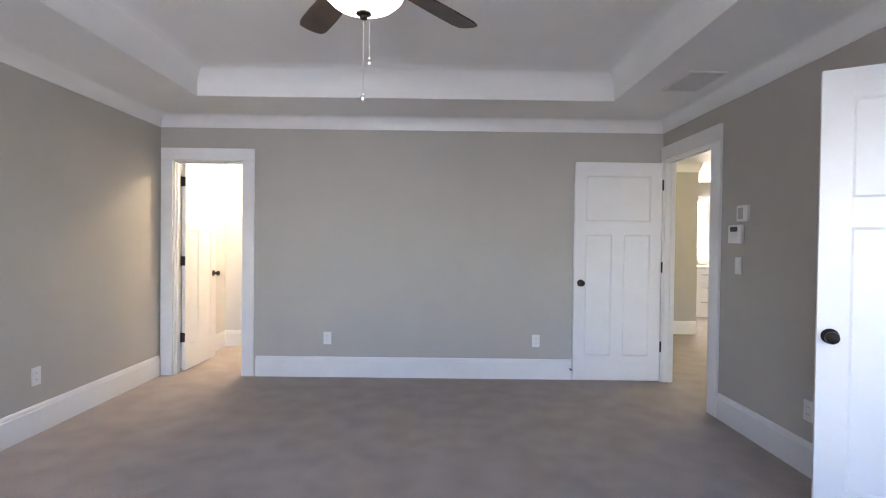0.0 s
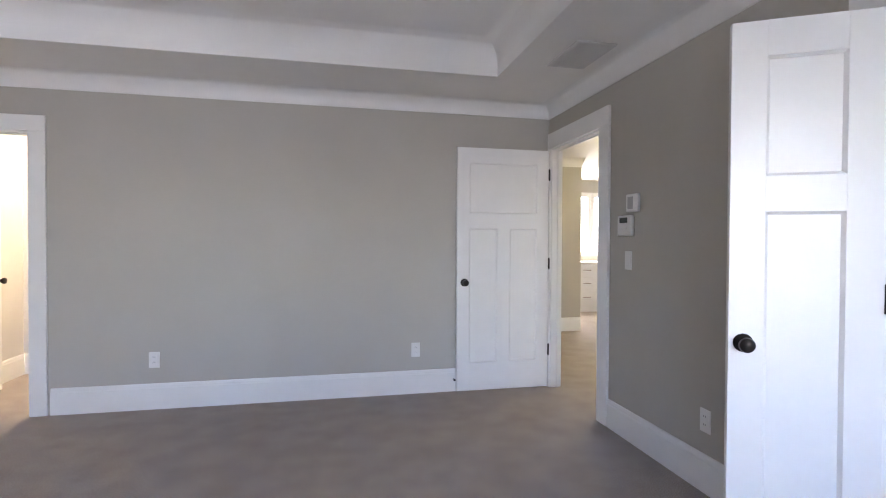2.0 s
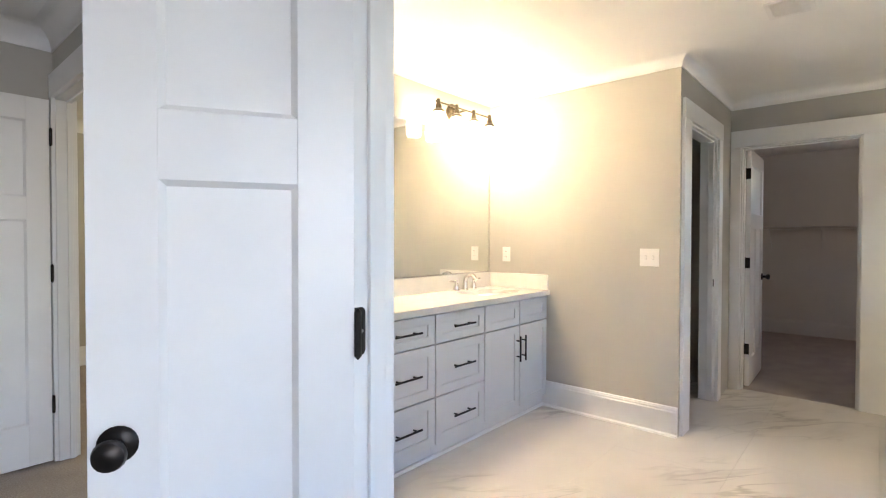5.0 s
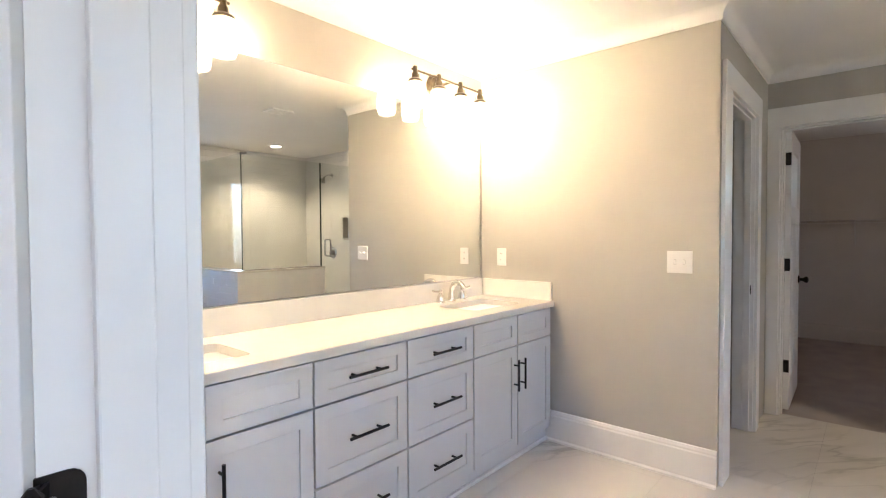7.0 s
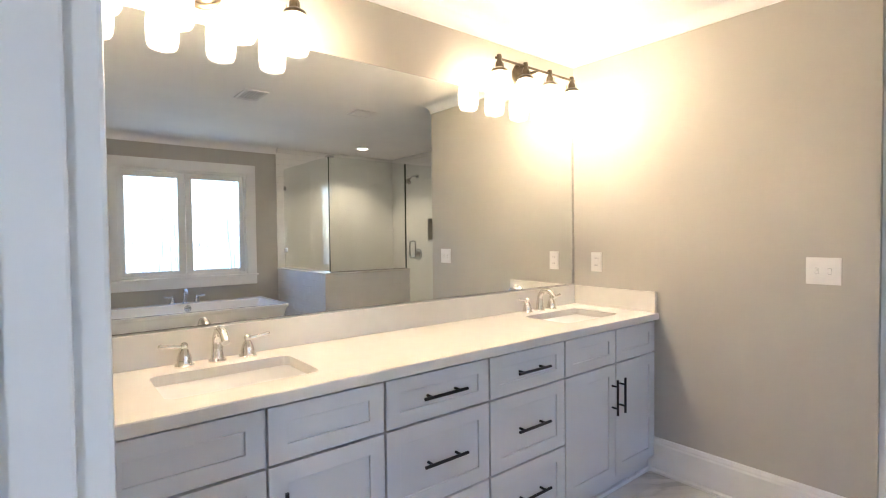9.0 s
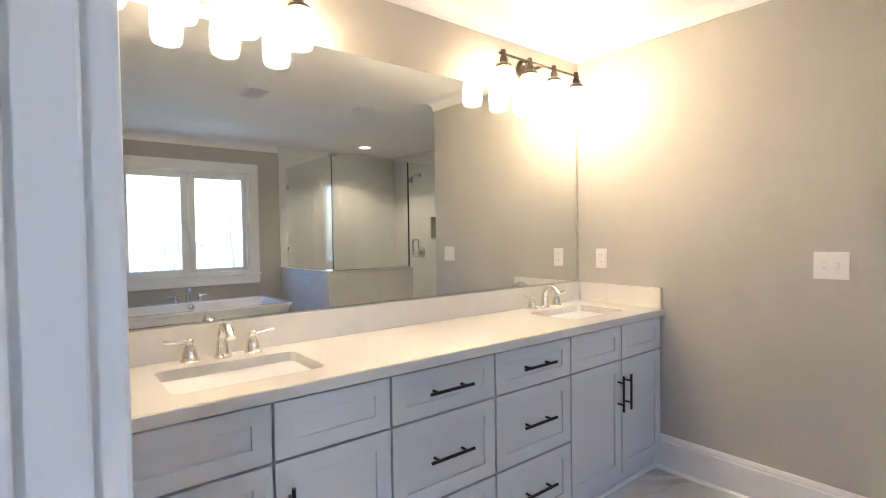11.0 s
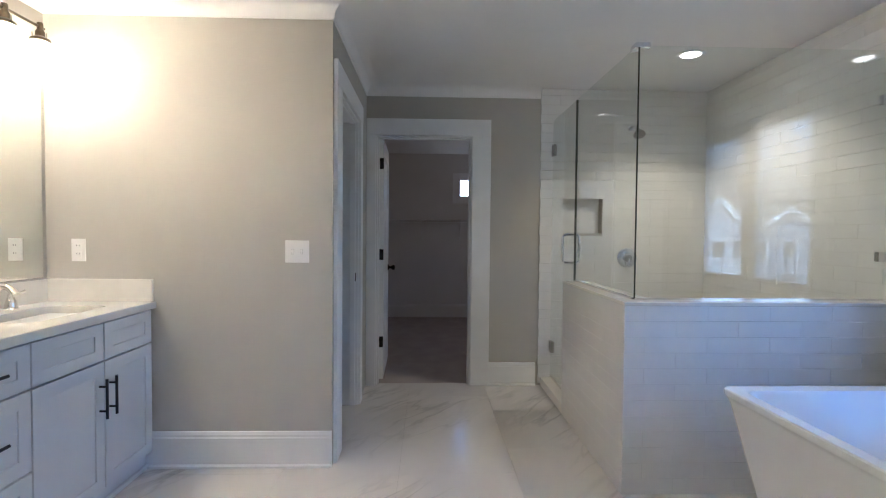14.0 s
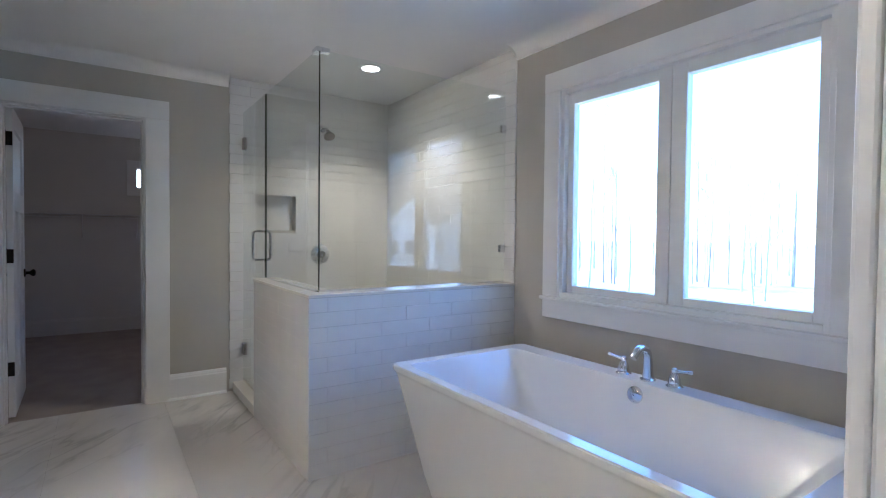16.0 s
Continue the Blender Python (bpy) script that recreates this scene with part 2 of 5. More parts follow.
def tube(bm, points, radii, seg=12):
    """A round tube along points; radii: one number or one per point."""
    pts = [Vector(p) for p in points]
    rs = radii if isinstance(radii, (list, tuple)) else [radii] * len(pts)
    rings, up = [], Vector((0.13, 0.21, 0.97)).normalized()
    for i, p in enumerate(pts):
        d = (pts[min(i + 1, len(pts) - 1)] - pts[max(i - 1, 0)]).normalized()
        s = d.cross(up).normalized()
        u = s.cross(d)
        rings.append([bm.verts.new(p + rs[i] * (math.cos(a) * s + math.sin(a) * u)) for a in [2 * math.pi * k / seg for k in range(seg)]])
    for r, q in zip(rings, rings[1:]):
        for k in range(seg):
            bm.faces.new((r[k], r[(k + 1) % seg], q[(k + 1) % seg], q[k]))
    bm.faces.new(rings[0][::-1])
    bm.faces.new(rings[-1])
    return bm


def lathe(bm, profile, m=Matrix(), seg=24, caps=True):
    """Turns (radius, height) pairs about the local z axis."""
    rings = []
    for r, z in profile:
        rings.append([bm.verts.new(m @ Vector((r * math.cos(a), r * math.sin(a), z))) for a in [2 * math.pi * k / seg for k in range(seg)]])
    for r, q in zip(rings, rings[1:]):
        for k in range(seg):
            bm.faces.new((r[k], r[(k + 1) % seg], q[(k + 1) % seg], q[k]))
    if caps and profile[0][0] > 1e-4:
        bm.faces.new(rings[0][::-1])
    if caps and profile[-1][0] > 1e-4:
        bm.faces.new(rings[-1])
    bmesh.ops.remove_doubles(bm, verts=bm.verts[:], dist=1e-5)
    return bm


def sweep(bm, path, profile, closed=False):
    """Profile pairs (off the wall, height) along a plan polyline with the room on its left; corners are mitred."""
    pts = [Vector((x, y)) for x, y in path]
    n = len(pts)
    rows = []
    for i, p in enumerate(pts):
        a = (p - pts[i - 1]).normalized() if i or closed else None
        b = (pts[(i + 1) % n] - p).normalized() if i < n - 1 or closed else None
        na = Vector((-a.y, a.x)) if a else None
        nb = Vector((-b.y, b.x)) if b else None
        if na is None or nb is None:
            off = na or nb
        else:
            off = (na + nb) / (1 + na.dot(nb))
        rows.append([bm.verts.new((p.x + off.x * d, p.y + off.y * d, z)) for d, z in profile])
    pairs = list(zip(rows, rows[1:])) + ([(rows[-1], rows[0])] if closed else [])
    for r, q in pairs:
        for k in range(len(profile) - 1):
            bm.faces.new((r[k], q[k], q[k + 1], r[k + 1]))
    if not closed:
        for r in (rows[0], rows[-1]):
            if len(profile) > 2:
                bm.faces.new(r)
    bmesh.ops.recalc_face_normals(bm, faces=bm.faces[:])
    return bm


def link(name, bm, material, smooth=False):
    me = bpy.data.meshes.new(name)
    bm.to_mesh(me)
    bm.free()
    me.materials.append(material)
    if smooth:
        for p in me.polygons:
            p.use_smooth = True
        me.set_sharp_from_angle(angle=radians(38))
    return new(name, me)


def part(name, bm, material, parent, label="", smooth=False):
    ob = link(name, bm, material, smooth)
    ob.parent = parent
    if parent.type == "EMPTY":
        ob.matrix_parent_inverse = parent.matrix_basis.inverted()
    return tagged(ob, label) if label else ob


def thing(name, at, label, category, group="", kind=""):
    ob = new(name)
    ob.empty_display_size = 0.1
    ob.matrix_basis = Matrix.Translation(at)
    return tagged(ob, label, category, group, kind)


def shell(name, bm, material, label, category="", smooth=False):
    return tagged(link(name, bm, material, smooth), label, category or name.split("_")[0], kind="structure")


B = bmesh.new


def wall(name, axis, p0, p1, a0, a1, z1, openings, material, label):
    """A wall of thickness p0..p1 across axis, running a0..a1; openings: (from, to, sill, head)."""
    bm = B()
    cuts = sorted({a0, a1, *[v for o in openings for v in o[:2]]})
    for u0, u1 in zip(cuts, cuts[1:]):
        mid = (u0 + u1) / 2
        spans, low = [], 0.0
        for o in sorted(o for o in openings if o[0] < mid < o[1]):
            if o[2] > low:
                spans.append((low, o[2]))
            low = o[3]
        spans.append((low, z1))
        for s0, s1 in spans:
            box(bm, p0, p1, u0, u1, s0, s1) if axis == "x" else box(bm, u0, u1, p0, p1, s0, s1)
    return shell(name, bm, material, label, "wall")


# ---- the shell ----
EX0, EX1 = 2.41, 2.49          # wall between bedroom and bathroom
NY = 4.872                      # bedroom's far wall
VY, EWX, AY, CX, WY = 3.75, 5.095, 2.272, 6.52, -0.53
CEIL, TOP = 2.435, 2.75
BD = (1.258, 2.153, 0.0, 2.055)   # doorway to the bathroom
ED = (4.0, 4.822, 0.0, 2.06)    # bedroom's entry doorway
wall("wall_north", "y", NY, NY + 0.115, -2.405, EX1, TOP, [(-2.175, -1.51, 0, 2.02)], PAINT, "greige painted bedroom wall with white trim")
wall("wall_west", "x", -2.405, -2.29, -0.865, NY, TOP, [], PAINT, "greige painted bedroom side wall")
wall("wall_south", "y", -0.865, -0.75, -2.29, EX1, TOP, [(-1.25, 0.35, 0.75, 2.1), (0.95, 1.65, 0.75, 2.1)], PAINT, "greige painted bedroom window wall")
wall("wall_east", "x", EX0, EX1, -0.75, NY, TOP, [BD, ED], PAINT, "greige painted wall between bedroom and bathroom")
wall("wall_vanity", "y", VY, VY + 0.115, EX1, CX + 0.115, TOP, [], PAINT, "greige painted wall behind the vanity")
wall("wall_switch", "x", EWX, EWX + 0.115, AY, VY, TOP, [], PAINT, "greige painted wall at the end of the vanity")
TD = (5.275, 6.06, 0.0, 2.05)
wall("wall_alcove", "y", AY, AY + 0.115, EWX + 0.115, CX, TOP, [TD], PAINT, "greige painted alcove wall with toilet room door")
CD = (1.408, 2.20, 0.0, 2.045)
wall_closet = wall("wall_closet", "x", CX, CX + 0.115, WY - 0.115, VY, TOP, [CD, (0.335, 0.66, 1.262, 1.55)], PAINT, "greige painted wall with walk-in closet doorway")
WO = (3.084, 4.406, 0.878, 2.078)
wall_window = wall("wall_window", "y", WY - 0.115, WY, EX0, CX, TOP, [WO], PAINT, "greige painted bathroom window wall")
# walk-in closet, store room, toilet room and hall beyond the doorways
wall("wall_closet_far", "x", 9.88, 9.995, -0.645, 3.865, TOP, [(1.045, 1.295, 1.815, 2.05)], CLOSET, "white walk-in closet wall with small window")
# opening here belongs to the added, unseen side window
wall("wall_closet_side_1", "y", -0.30, -0.185, CX + 0.115, 9.88, TOP, [(7.9, 8.25, 1.1, 2.1)], CLOSET, "plain white closet wall")
wall("wall_closet_side_2", "y", 3.0, 3.115, CX + 0.115, 9.88, TOP, [], CLOSET, "plain white closet wall")
wall("wall_store_far", "y", 6.17, 6.285, -2.405, -0.6, TOP, [], CLOSET, "white store room wall")
wall("wall_store_side_1", "x", -2.405, -2.245, NY + 0.115, 6.17, TOP, [], CLOSET, "white store room wall")
wall("wall_store_side_2", "x", -0.715, -0.6, NY + 0.115, 6.17, TOP, [], CLOSET, "white store room wall")
wall("wall_hall", "y", 7.30, 7.415, 1.3, 4.0, TOP, [], PAINT, "greige hall wall with white baseboard")
wall("wall_hall_end", "x", 1.3, 1.415, NY + 0.115, 7.3, TOP, [], PAINT, "greige hall wall")
wall("wall_hall_far", "y", 9.5, 9.615, 2.0, 7.6, TOP, [(4.7, 6.0, 1.0, 2.2)], PAINT, "greige hall wall with bright window")
wall("wall_hall_side_1", "x", 7.6, 7.715, 3.865, 9.5, TOP, [], PAINT, "greige hall wall")
wall("wall_hall_side_2", "x", 1.885, 2.0, 7.415, 9.5, TOP, [], PAINT, "greige hall wall")

shell("floor_bedroom", box(B(), -2.405, 2.462, -0.865, 6.285, -0.12, 0.0), CARPET, "beige-grey cut pile carpet floor", "floor")
shell("floor_hall", box(B(), 2.462, 7.715, VY + 0.115, 9.615, -0.12, 0.0), CARPET, "beige carpet in the hall", "floor")
shell("floor_hall_west", box(B(), 1.3, 2.462, 6.285, 9.615, -0.12, 0.0), CARPET, "beige carpet in the hall", "floor")
shell("floor_closet", box(B(), CX + 0.05, 9.995, -0.645, VY, -0.12, 0.0), CARPET, "dark beige carpet in the walk-in closet", "floor")
floor_bath = shell("floor_bath", box(B(), 2.462, CX + 0.05, WY - 0.115, VY, -0.12, -0.008), GROUT, "marble-look tiled bathroom floor", "floor")
shell("foundation", box(B(), -2.6, 10.2, -0.9, 9.8, -0.40, -0.121), GROUT, "concrete slab under the house", "foundation")

# bedroom ceiling with a raised tray
TX0, TX1, TY0, TY1, TRAY = -1.645, 1.725, 0.02, 4.24, 2.665
bm = B()
for x0, x1, y0, y1 in ((-2.405, TX0, -0.865, NY), (TX1, EX0, -0.865, NY), (TX0, TX1, -0.865, TY0), (TX0, TX1, TY1, NY)):
    box(bm, x0, x1, y0, y1, CEIL, CEIL + 0.04)
box(bm, TX0 - 0.1, TX1 + 0.1, TY0 - 0.1, TY1 + 0.1, TRAY, TRAY + 0.05)
shell("ceiling_bedroom", bm, CEILING, "white bedroom ceiling with raised tray", "ceiling")


def cove_profile(r, z, steps=8, out=None):
    p = out or r
    return [(0.0, z - r - 0.012), (0.009, z - r - 0.012), (0.009, z - r)] + [(p - (p - 0.009) * math.cos(a), z - r + (r - 0.001) * math.sin(a)) for a in [math.pi / 2 * k / steps for k in range(1, steps + 1)]]


tray_cove = [(-0.02, CEIL - 0.001), (0.004, CEIL - 0.001), (0.004, CEIL + 0.085)] + [(0.134 - 0.13 * math.cos(a), TRAY - 0.145 + 0.145 * math.sin(a)) for a in [math.pi / 2 * k / 10 for k in range(11)]]
shell("trim_tray_cove", sweep(B(), [(TX0, TY0), (TX1, TY0), (TX1, TY1), (TX0, TY1)], tray_cove, True), CEILING, "white plaster cove of the ceiling tray", "trim", True)
shell("trim_crown_bedroom", sweep(B(), [(-2.29, -0.75), (EX0, -0.75), (EX0, NY), (-2.29, NY)], cove_profile(0.105, CEIL), True), TRIM, "white coved crown moulding in the bedroom", "trim", True)
for name, b in (("ceiling_bath", (EX1, CX + 0.115, WY - 0.115, VY)), ("ceiling_closet", (CX + 0.115, 9.995, -0.645, VY)), ("ceiling_store", (-2.405, -0.6, NY + 0.115, 6.285)), ("ceiling_hall", (1.3, 7.715, VY + 0.115, 9.615))):
    x0, x1, y0, y1 = b
    if name == "ceiling_hall":
        bm = box(box(B(), EX1, x1, y0, y1, CEIL, CEIL + 0.04), x0, EX1, NY + 0.115, y1, CEIL, CEIL + 0.04)
    else:
        bm = box(B(), x0, x1, y0, y1, CEIL, CEIL + 0.04)
    shell(name, bm, CEILING, "flat white ceiling", "ceiling")
shell("roof_deck", box(B(), -2.6, 10.2, -1.0, 9.9, TOP + 0.01, TOP + 0.12), ROOF, "dark roof over the house", "roof")
crown_bath = cove_profile(0.068, CEIL, out=0.10)
shell("trim_crown_bath", sweep(B(), [(4.78, WY), (EX1, WY), (EX1, VY), (EWX, VY), (EWX, AY), (CX, AY), (CX, 0.86)][::-1], crown_bath), CEILING, "white coved crown moulding in the bathroom", "trim", True)
shell("trim_crown_hall", sweep(B(), [(4.0, 7.3), (1.415, 7.3)], cove_profile(0.11, CEIL)), TRIM, "white coved crown moulding in the hall", "trim", True)

# baseboards
BASE = [(0.0, 0.0), (0.016, 0.0), (0.016, 0.155), (0.012, 0.163), (0.012, 0.172), (0.007, 0.186), (0.0, 0.190)]
SHOE = [(0.0, 0.0), (0.030, 0.0), (0.028, 0.010), (0.016, 0.018), (0.016, 0.155), (0.012, 0.163), (0.012, 0.172), (0.007, 0.186), (0.0, 0.190)]


def baseboard(name, path, profile=BASE, material=TRIM):
    shell(name, sweep(B(), path, profile), material, "tall white painted baseboard", "baseboard")


baseboard("baseboard_1", [(EX0, 2.264), (EX0, 3.87)])
baseboard("baseboard_2", [(2.40, NY), (-1.39, NY)])
baseboard("baseboard_3", [(-2.29, 4.84), (-2.29, -0.75), (EX0, -0.75), (EX0, 1.14)])
baseboard("baseboard_4", [(EWX, AY + 0.001), (EWX, 3.245)], SHOE)
baseboard("baseboard_5", [(CX, 0.875), (CX, 1.28)], SHOE)
baseboard("baseboard_6", [(EX1, 1.14), (EX1, WY), (4.775, WY)], SHOE)
baseboard("baseboard_7", [(9.88, -0.185), (9.88, 3.0), (6.64, 3.0)], BASE, CLOSET)
baseboard("baseboard_8", [(-0.72, 6.17), (-2.245, 6.17), (-2.245, 5.05)])
baseboard("baseboard_9", [(4.0, 7.3), (1.42, 7.3)])


def doorway(name, axis, p0, p1, o, widths, label, sides=(True, True), stop=None):
    """Jambs lining an opening and flat casings on both wall faces. widths: casing at the low side, high side and head."""
    a0, a1, _, h = o
    root = thing(name, ((p0 + p1) / 2, (a0 + a1) / 2, 0) if axis == "x" else ((a0 + a1) / 2, (p0 + p1) / 2, 0), label, "door frame", kind="structure")

    def put(nm, u0, u1, w0, w1, z0, z1, bevel=0.002):
        bm = box(B(), w0, w1, u0, u1, z0, z1, bevel) if axis == "x" else box(B(), u0, u1, w0, w1, z0, z1, bevel)
        part(nm, bm, TRIM, root)

    j = 0.018
    put("jamb", a0 - 0.001, a0 + j, p0 - 0.003, p1 + 0.003, 0, h)
    put("jamb", a1 - j, a1 + 0.001, p0 - 0.003, p1 + 0.003, 0, h)
    put("jamb_head", a0 + j, a1 - j, p0 - 0.003, p1 + 0.003, h - j, h)
    if stop:
        put("stop", a0 + j, a0 + j + 0.011, stop[0], stop[1], 0, h - j)
        put("stop", a1 - j - 0.011, a1 - j, stop[0], stop[1], 0, h - j)
        put("stop", a0 + j + 0.011, a1 - j - 0.011, stop[0], stop[1], h - j - 0.011, h - j)
    r = 0.006
    for side, (w0, w1) in zip(sides, ((p0 - 0.021, p0 - 0.0005), (p1 + 0.0005, p1 + 0.021))):
        if side:
            lo, hi, hd = widths
            if lo:
                put("casing_leg", a0 + r - lo, a0 + r, w0, w1, 0, h - r, 0.003)
            if hi:
                put("casing_leg", a1 - r, a1 - r + hi, w0, w1, 0, h - r, 0.003)
            put("casing_head", a0 + r - lo, a1 - r + hi, w0 - 0.002 if w1 < p1 else w0, w1 if w1 < p1 else w1 + 0.002, h - r, h - r + hd, 0.003)
    return root




def rounded(a0, a1, b0, b1, rad, n=4):
    """Corner-rounded rectangle as a list of pairs."""
    out = []
    for ca, cb, start in ((a1 - rad, b1 - rad, 0), (a0 + rad, b1 - rad, 90), (a0 + rad, b0 + rad, 180), (a1 - rad, b0 + rad, 270)):
        for k in range(n + 1):
            t = radians(start + 90 * k / n)
            out.append((ca + rad * math.cos(t), cb + rad * math.sin(t)))
    return out


frame_1 = doorway("door_1", "x", 2.396, EX1 - 0.008, BD, (0.115, 0.115, 0.115), "white painted door frame between bedroom and bathroom", stop=(2.4125, 2.455))
part("back_band", box(B(), 2.5035, 2.517, 1.150, 1.2635, 0, 2.04, 0.003), TRIM, frame_1)
part("jamb", box(B(), 2.376, 2.402, 2.1342, 2.1465, 0, 2.036), TRIM, frame_1)
for z in (0.33, 1.068, 1.83):
    outline = rounded(2.354, 2.406, z - 0.05, z + 0.05, 0.011)
    bm = B()
    near = [bm.verts.new((x, 2.1325, h)) for x, h in outline]
    far = [bm.verts.new((x, 2.1352, h)) for x, h in outline]
    bm.faces.new(near), bm.faces.new(far[::-1])
    for k in range(len(near)):
        j = (k + 1) % len(near)
        bm.faces.new((near[k], far[k], far[j], near[j]))
    bmesh.ops.recalc_face_normals(bm, faces=bm.faces[:])
    leaf = part("hinge_leaf", bm, BRONZE, frame_1, "dark bronze hinge leaf")
    for dx, dz in ((0.014, -0.03), (0.014, 0.03), (0.026, 0.0)):
        part("screw", cyl(B(), (2.370 + dx, 2.1315, z + dz), (2.370 + dx, 2.133, z + dz), 0.004, 0.0035, seg=10), DARKNICKEL, leaf)
doorway("door_2", "x", EX0, EX1, ED, (0.13, 0.04, 0.13), "white painted frame of the bedroom entry door", stop=(2.458, 2.482))
doorway("door_3", "y", NY, NY + 0.115, (-2.175, -1.51, 0, 2.02), (0.108, 0.108, 0.112), "white painted frame of the store room door", sides=(True, False), stop=(4.90, 4.935))
doorway("door_4", "x", CX, CX + 0.115, CD, (0.152, 0.075, 0.135), "white painted frame of the walk-in closet door", sides=(True, False), stop=(6.55, 6.595))
doorway("door_5", "y", AY, AY + 0.115, TD, (0.155, 0.10, 0.125), "white painted frame of the toilet room door", sides=(True, False), stop=(2.29, 2.33))


# ---- doors ----
def knob(bm, x, z, y, way):
    """A round rose and an egg-shaped knob standing off a face at y, towards way."""
    m = Matrix.Translation((x, y, z)) @ Matrix.Rotation(radians(-90 * way), 4, "X")
    lathe(bm, [(0.0, 0.0), (0.032, 0.0), (0.033, 0.004), (0.028, 0.009), (0.012, 0.012), (0.011, 0.03), (0.016, 0.036), (0.024, 0.045), (0.027, 0.054), (0.024, 0.063), (0.014, 0.069), (0.0, 0.071)], m, 20)
    return bm


def door(w, lower, label, m, knob_both=True, kz=0.915):
    """A leaf along +x from its hinge, its faces at y = 0 and y = -0.035."""
    root = thing("door", (0, 0, 0), label, "door")
    z0, z1, st, t = 0.012, 2.035, 0.105 if w > 0.6 else 0.112, 0.035
    zt, zm0, zm1, zb = 1.91, 1.49, 1.365, 0.24
    bm = B()
    box(bm, 0.002, st, -t, 0, z0, z1, 0.0015)
    box(bm, w - st, w, -t, 0, z0, z1, 0.0015)
    for a, b in ((zt, z1), (zm1, zm0), (z0, zb)):
        box(bm, st, w - st, -t, 0, a, b)
    mids = [(st, w - st)]
    if lower == 2:
        box(bm, w / 2 - 0.055, w / 2 + 0.055, -t, 0, zb, zm1)
        mids = [(st, w / 2 - 0.055), (w / 2 + 0.055, w - st)]
    part("frame", bm, TRIM, root)
    for a, b, c, d in [(st, w - st, zm0, zt)] + [(a, b, zb, zm1) for a, b in mids]:
        bm = B()
        for y, yr in ((0.0, -0.012), (-t, -t + 0.012)):
            o = [bm.verts.new(v) for v in ((a, y, c), (b, y, c), (b, y, d), (a, y, d))]
            i = [bm.verts.new(v) for v in ((a + 0.011, yr, c + 0.011), (b - 0.011, yr, c + 0.011), (b - 0.011, yr, d - 0.011), (a + 0.011, yr, d - 0.011))]
            for k in range(4):
                q = (o[k], o[(k + 1) % 4], i[(k + 1) % 4], i[k])
                bm.faces.new(q if y == 0.0 else q[::-1])
        part("panel_bead", bm, TRIM, root)
    part("top_panel", box(B(), st - 0.004, w - st + 0.004, -t + 0.012, -0.012, zm0 - 0.004, zt + 0.004), TRIM, root)
    for a, b in mids:
        part("lower_panel", box(B(), a - 0.004, b + 0.004, -t + 0.012, -0.012, zb - 0.004, zm1 + 0.004), TRIM, root)
    part("knob", knob(B(), w - (0.062 if w > 0.6 else 0.047), kz, 0.0, 1), BRONZE, root, "dark bronze knob", True)
    if knob_both:
        part("knob", knob(B(), w - (0.062 if w > 0.6 else 0.047), kz, -t, -1), BRONZE, root, "dark bronze knob", True)
    for z in (0.33, 1.068, 1.83):
        bm = B()
        cyl(bm, (-0.004, 0.004, z - 0.045), (-0.004, 0.004, z + 0.045), 0.0075, seg=10)
        cyl(bm, (-0.004, 0.004, z + 0.045), (-0.004, 0.004, z + 0.052), 0.0075, 0.002, seg=10)
        cyl(bm, (-0.004, 0.004, z - 0.052), (-0.004, 0.004, z - 0.045), 0.002, 0.0075, seg=10)
        box(bm, -0.0015, 0.001, -0.034, 0.0, z - 0.045, z + 0.045)
        box(bm, -0.006, -0.0035, -0.034, 0.004, z - 0.045, z + 0.045)
        part("hinge", bm, BRONZE, root, "dark bronze hinge")
    root.matrix_basis = m
    return root


door(0.462, 1, "white two-panel double-door leaf standing open into the bedroom", pose(2.368, 2.118, 0, 0, 0, 150.5), kz=0.90)
door(0.808, 2, "white three-panel entry door standing open against the wall", pose(2.382, 4.812, 0, 0, 0, 180), False)
door(0.625, 2, "white three-panel store room door standing open", pose(-2.15, 4.988, 0, 0, 0, 89))
door(0.74, 2, "white three-panel closet door standing open inwards", pose(6.645, 2.176, 0, 0, 0, 1.5))


def plate(name, at, face, label, kind):
    """A wall plate at its centre; face: the way it looks, '-x', '+x' or '-y'."""
    root = thing(name, (0, 0, 0), label, "socket" if kind == "outlet" else "switch", "white wall plates")
    w = 0.125 if kind == "double" else 0.072
    part("cover", box(B(), -w / 2, w / 2, -0.006, 0.0, -0.0585, 0.0585, 0.002), PLASTIC, root)
    if kind == "outlet":
        for z in (-0.021, 0.021):
            bm = B()
            box(bm, -0.0165, 0.0165, -0.0085, -0.006, z - 0.0145, z + 0.0145, 0.002)
            part("receptacle", bm, PLASTIC, root)
            bm = B()
            for x in (-0.006, 0.006):
                box(bm, x - 0.0012, x + 0.0012, -0.0088, -0.0083, z - 0.002, z + 0.006)
            part("slots", bm, SLOT, root)
    else:
        for x in ((-0.023, 0.023) if kind == "double" else (0.0,)):
            if kind == "double":
                part("slot", box(B(), x - 0.0062, x + 0.0062, -0.0066, -0.005, -0.0135, 0.0135), GREY, root)
                bm = box(B(), x - 0.005, x + 0.005, -0.0078, -0.006, -0.012, 0.012)
                box(bm, x - 0.004, x + 0.004, -0.019, -0.007, -0.001, 0.009, 0.001)
            else:
                bm = box(B(), x - 0.0165, x + 0.0165, -0.0095, -0.006, -0.033, 0.033, 0.002)
            part("toggle", bm, PLASTIC, root)
    root.matrix_basis = pose(*at, 0, 0, {"-y": 0, "+x": 90, "-x": -90}[face])
    return root


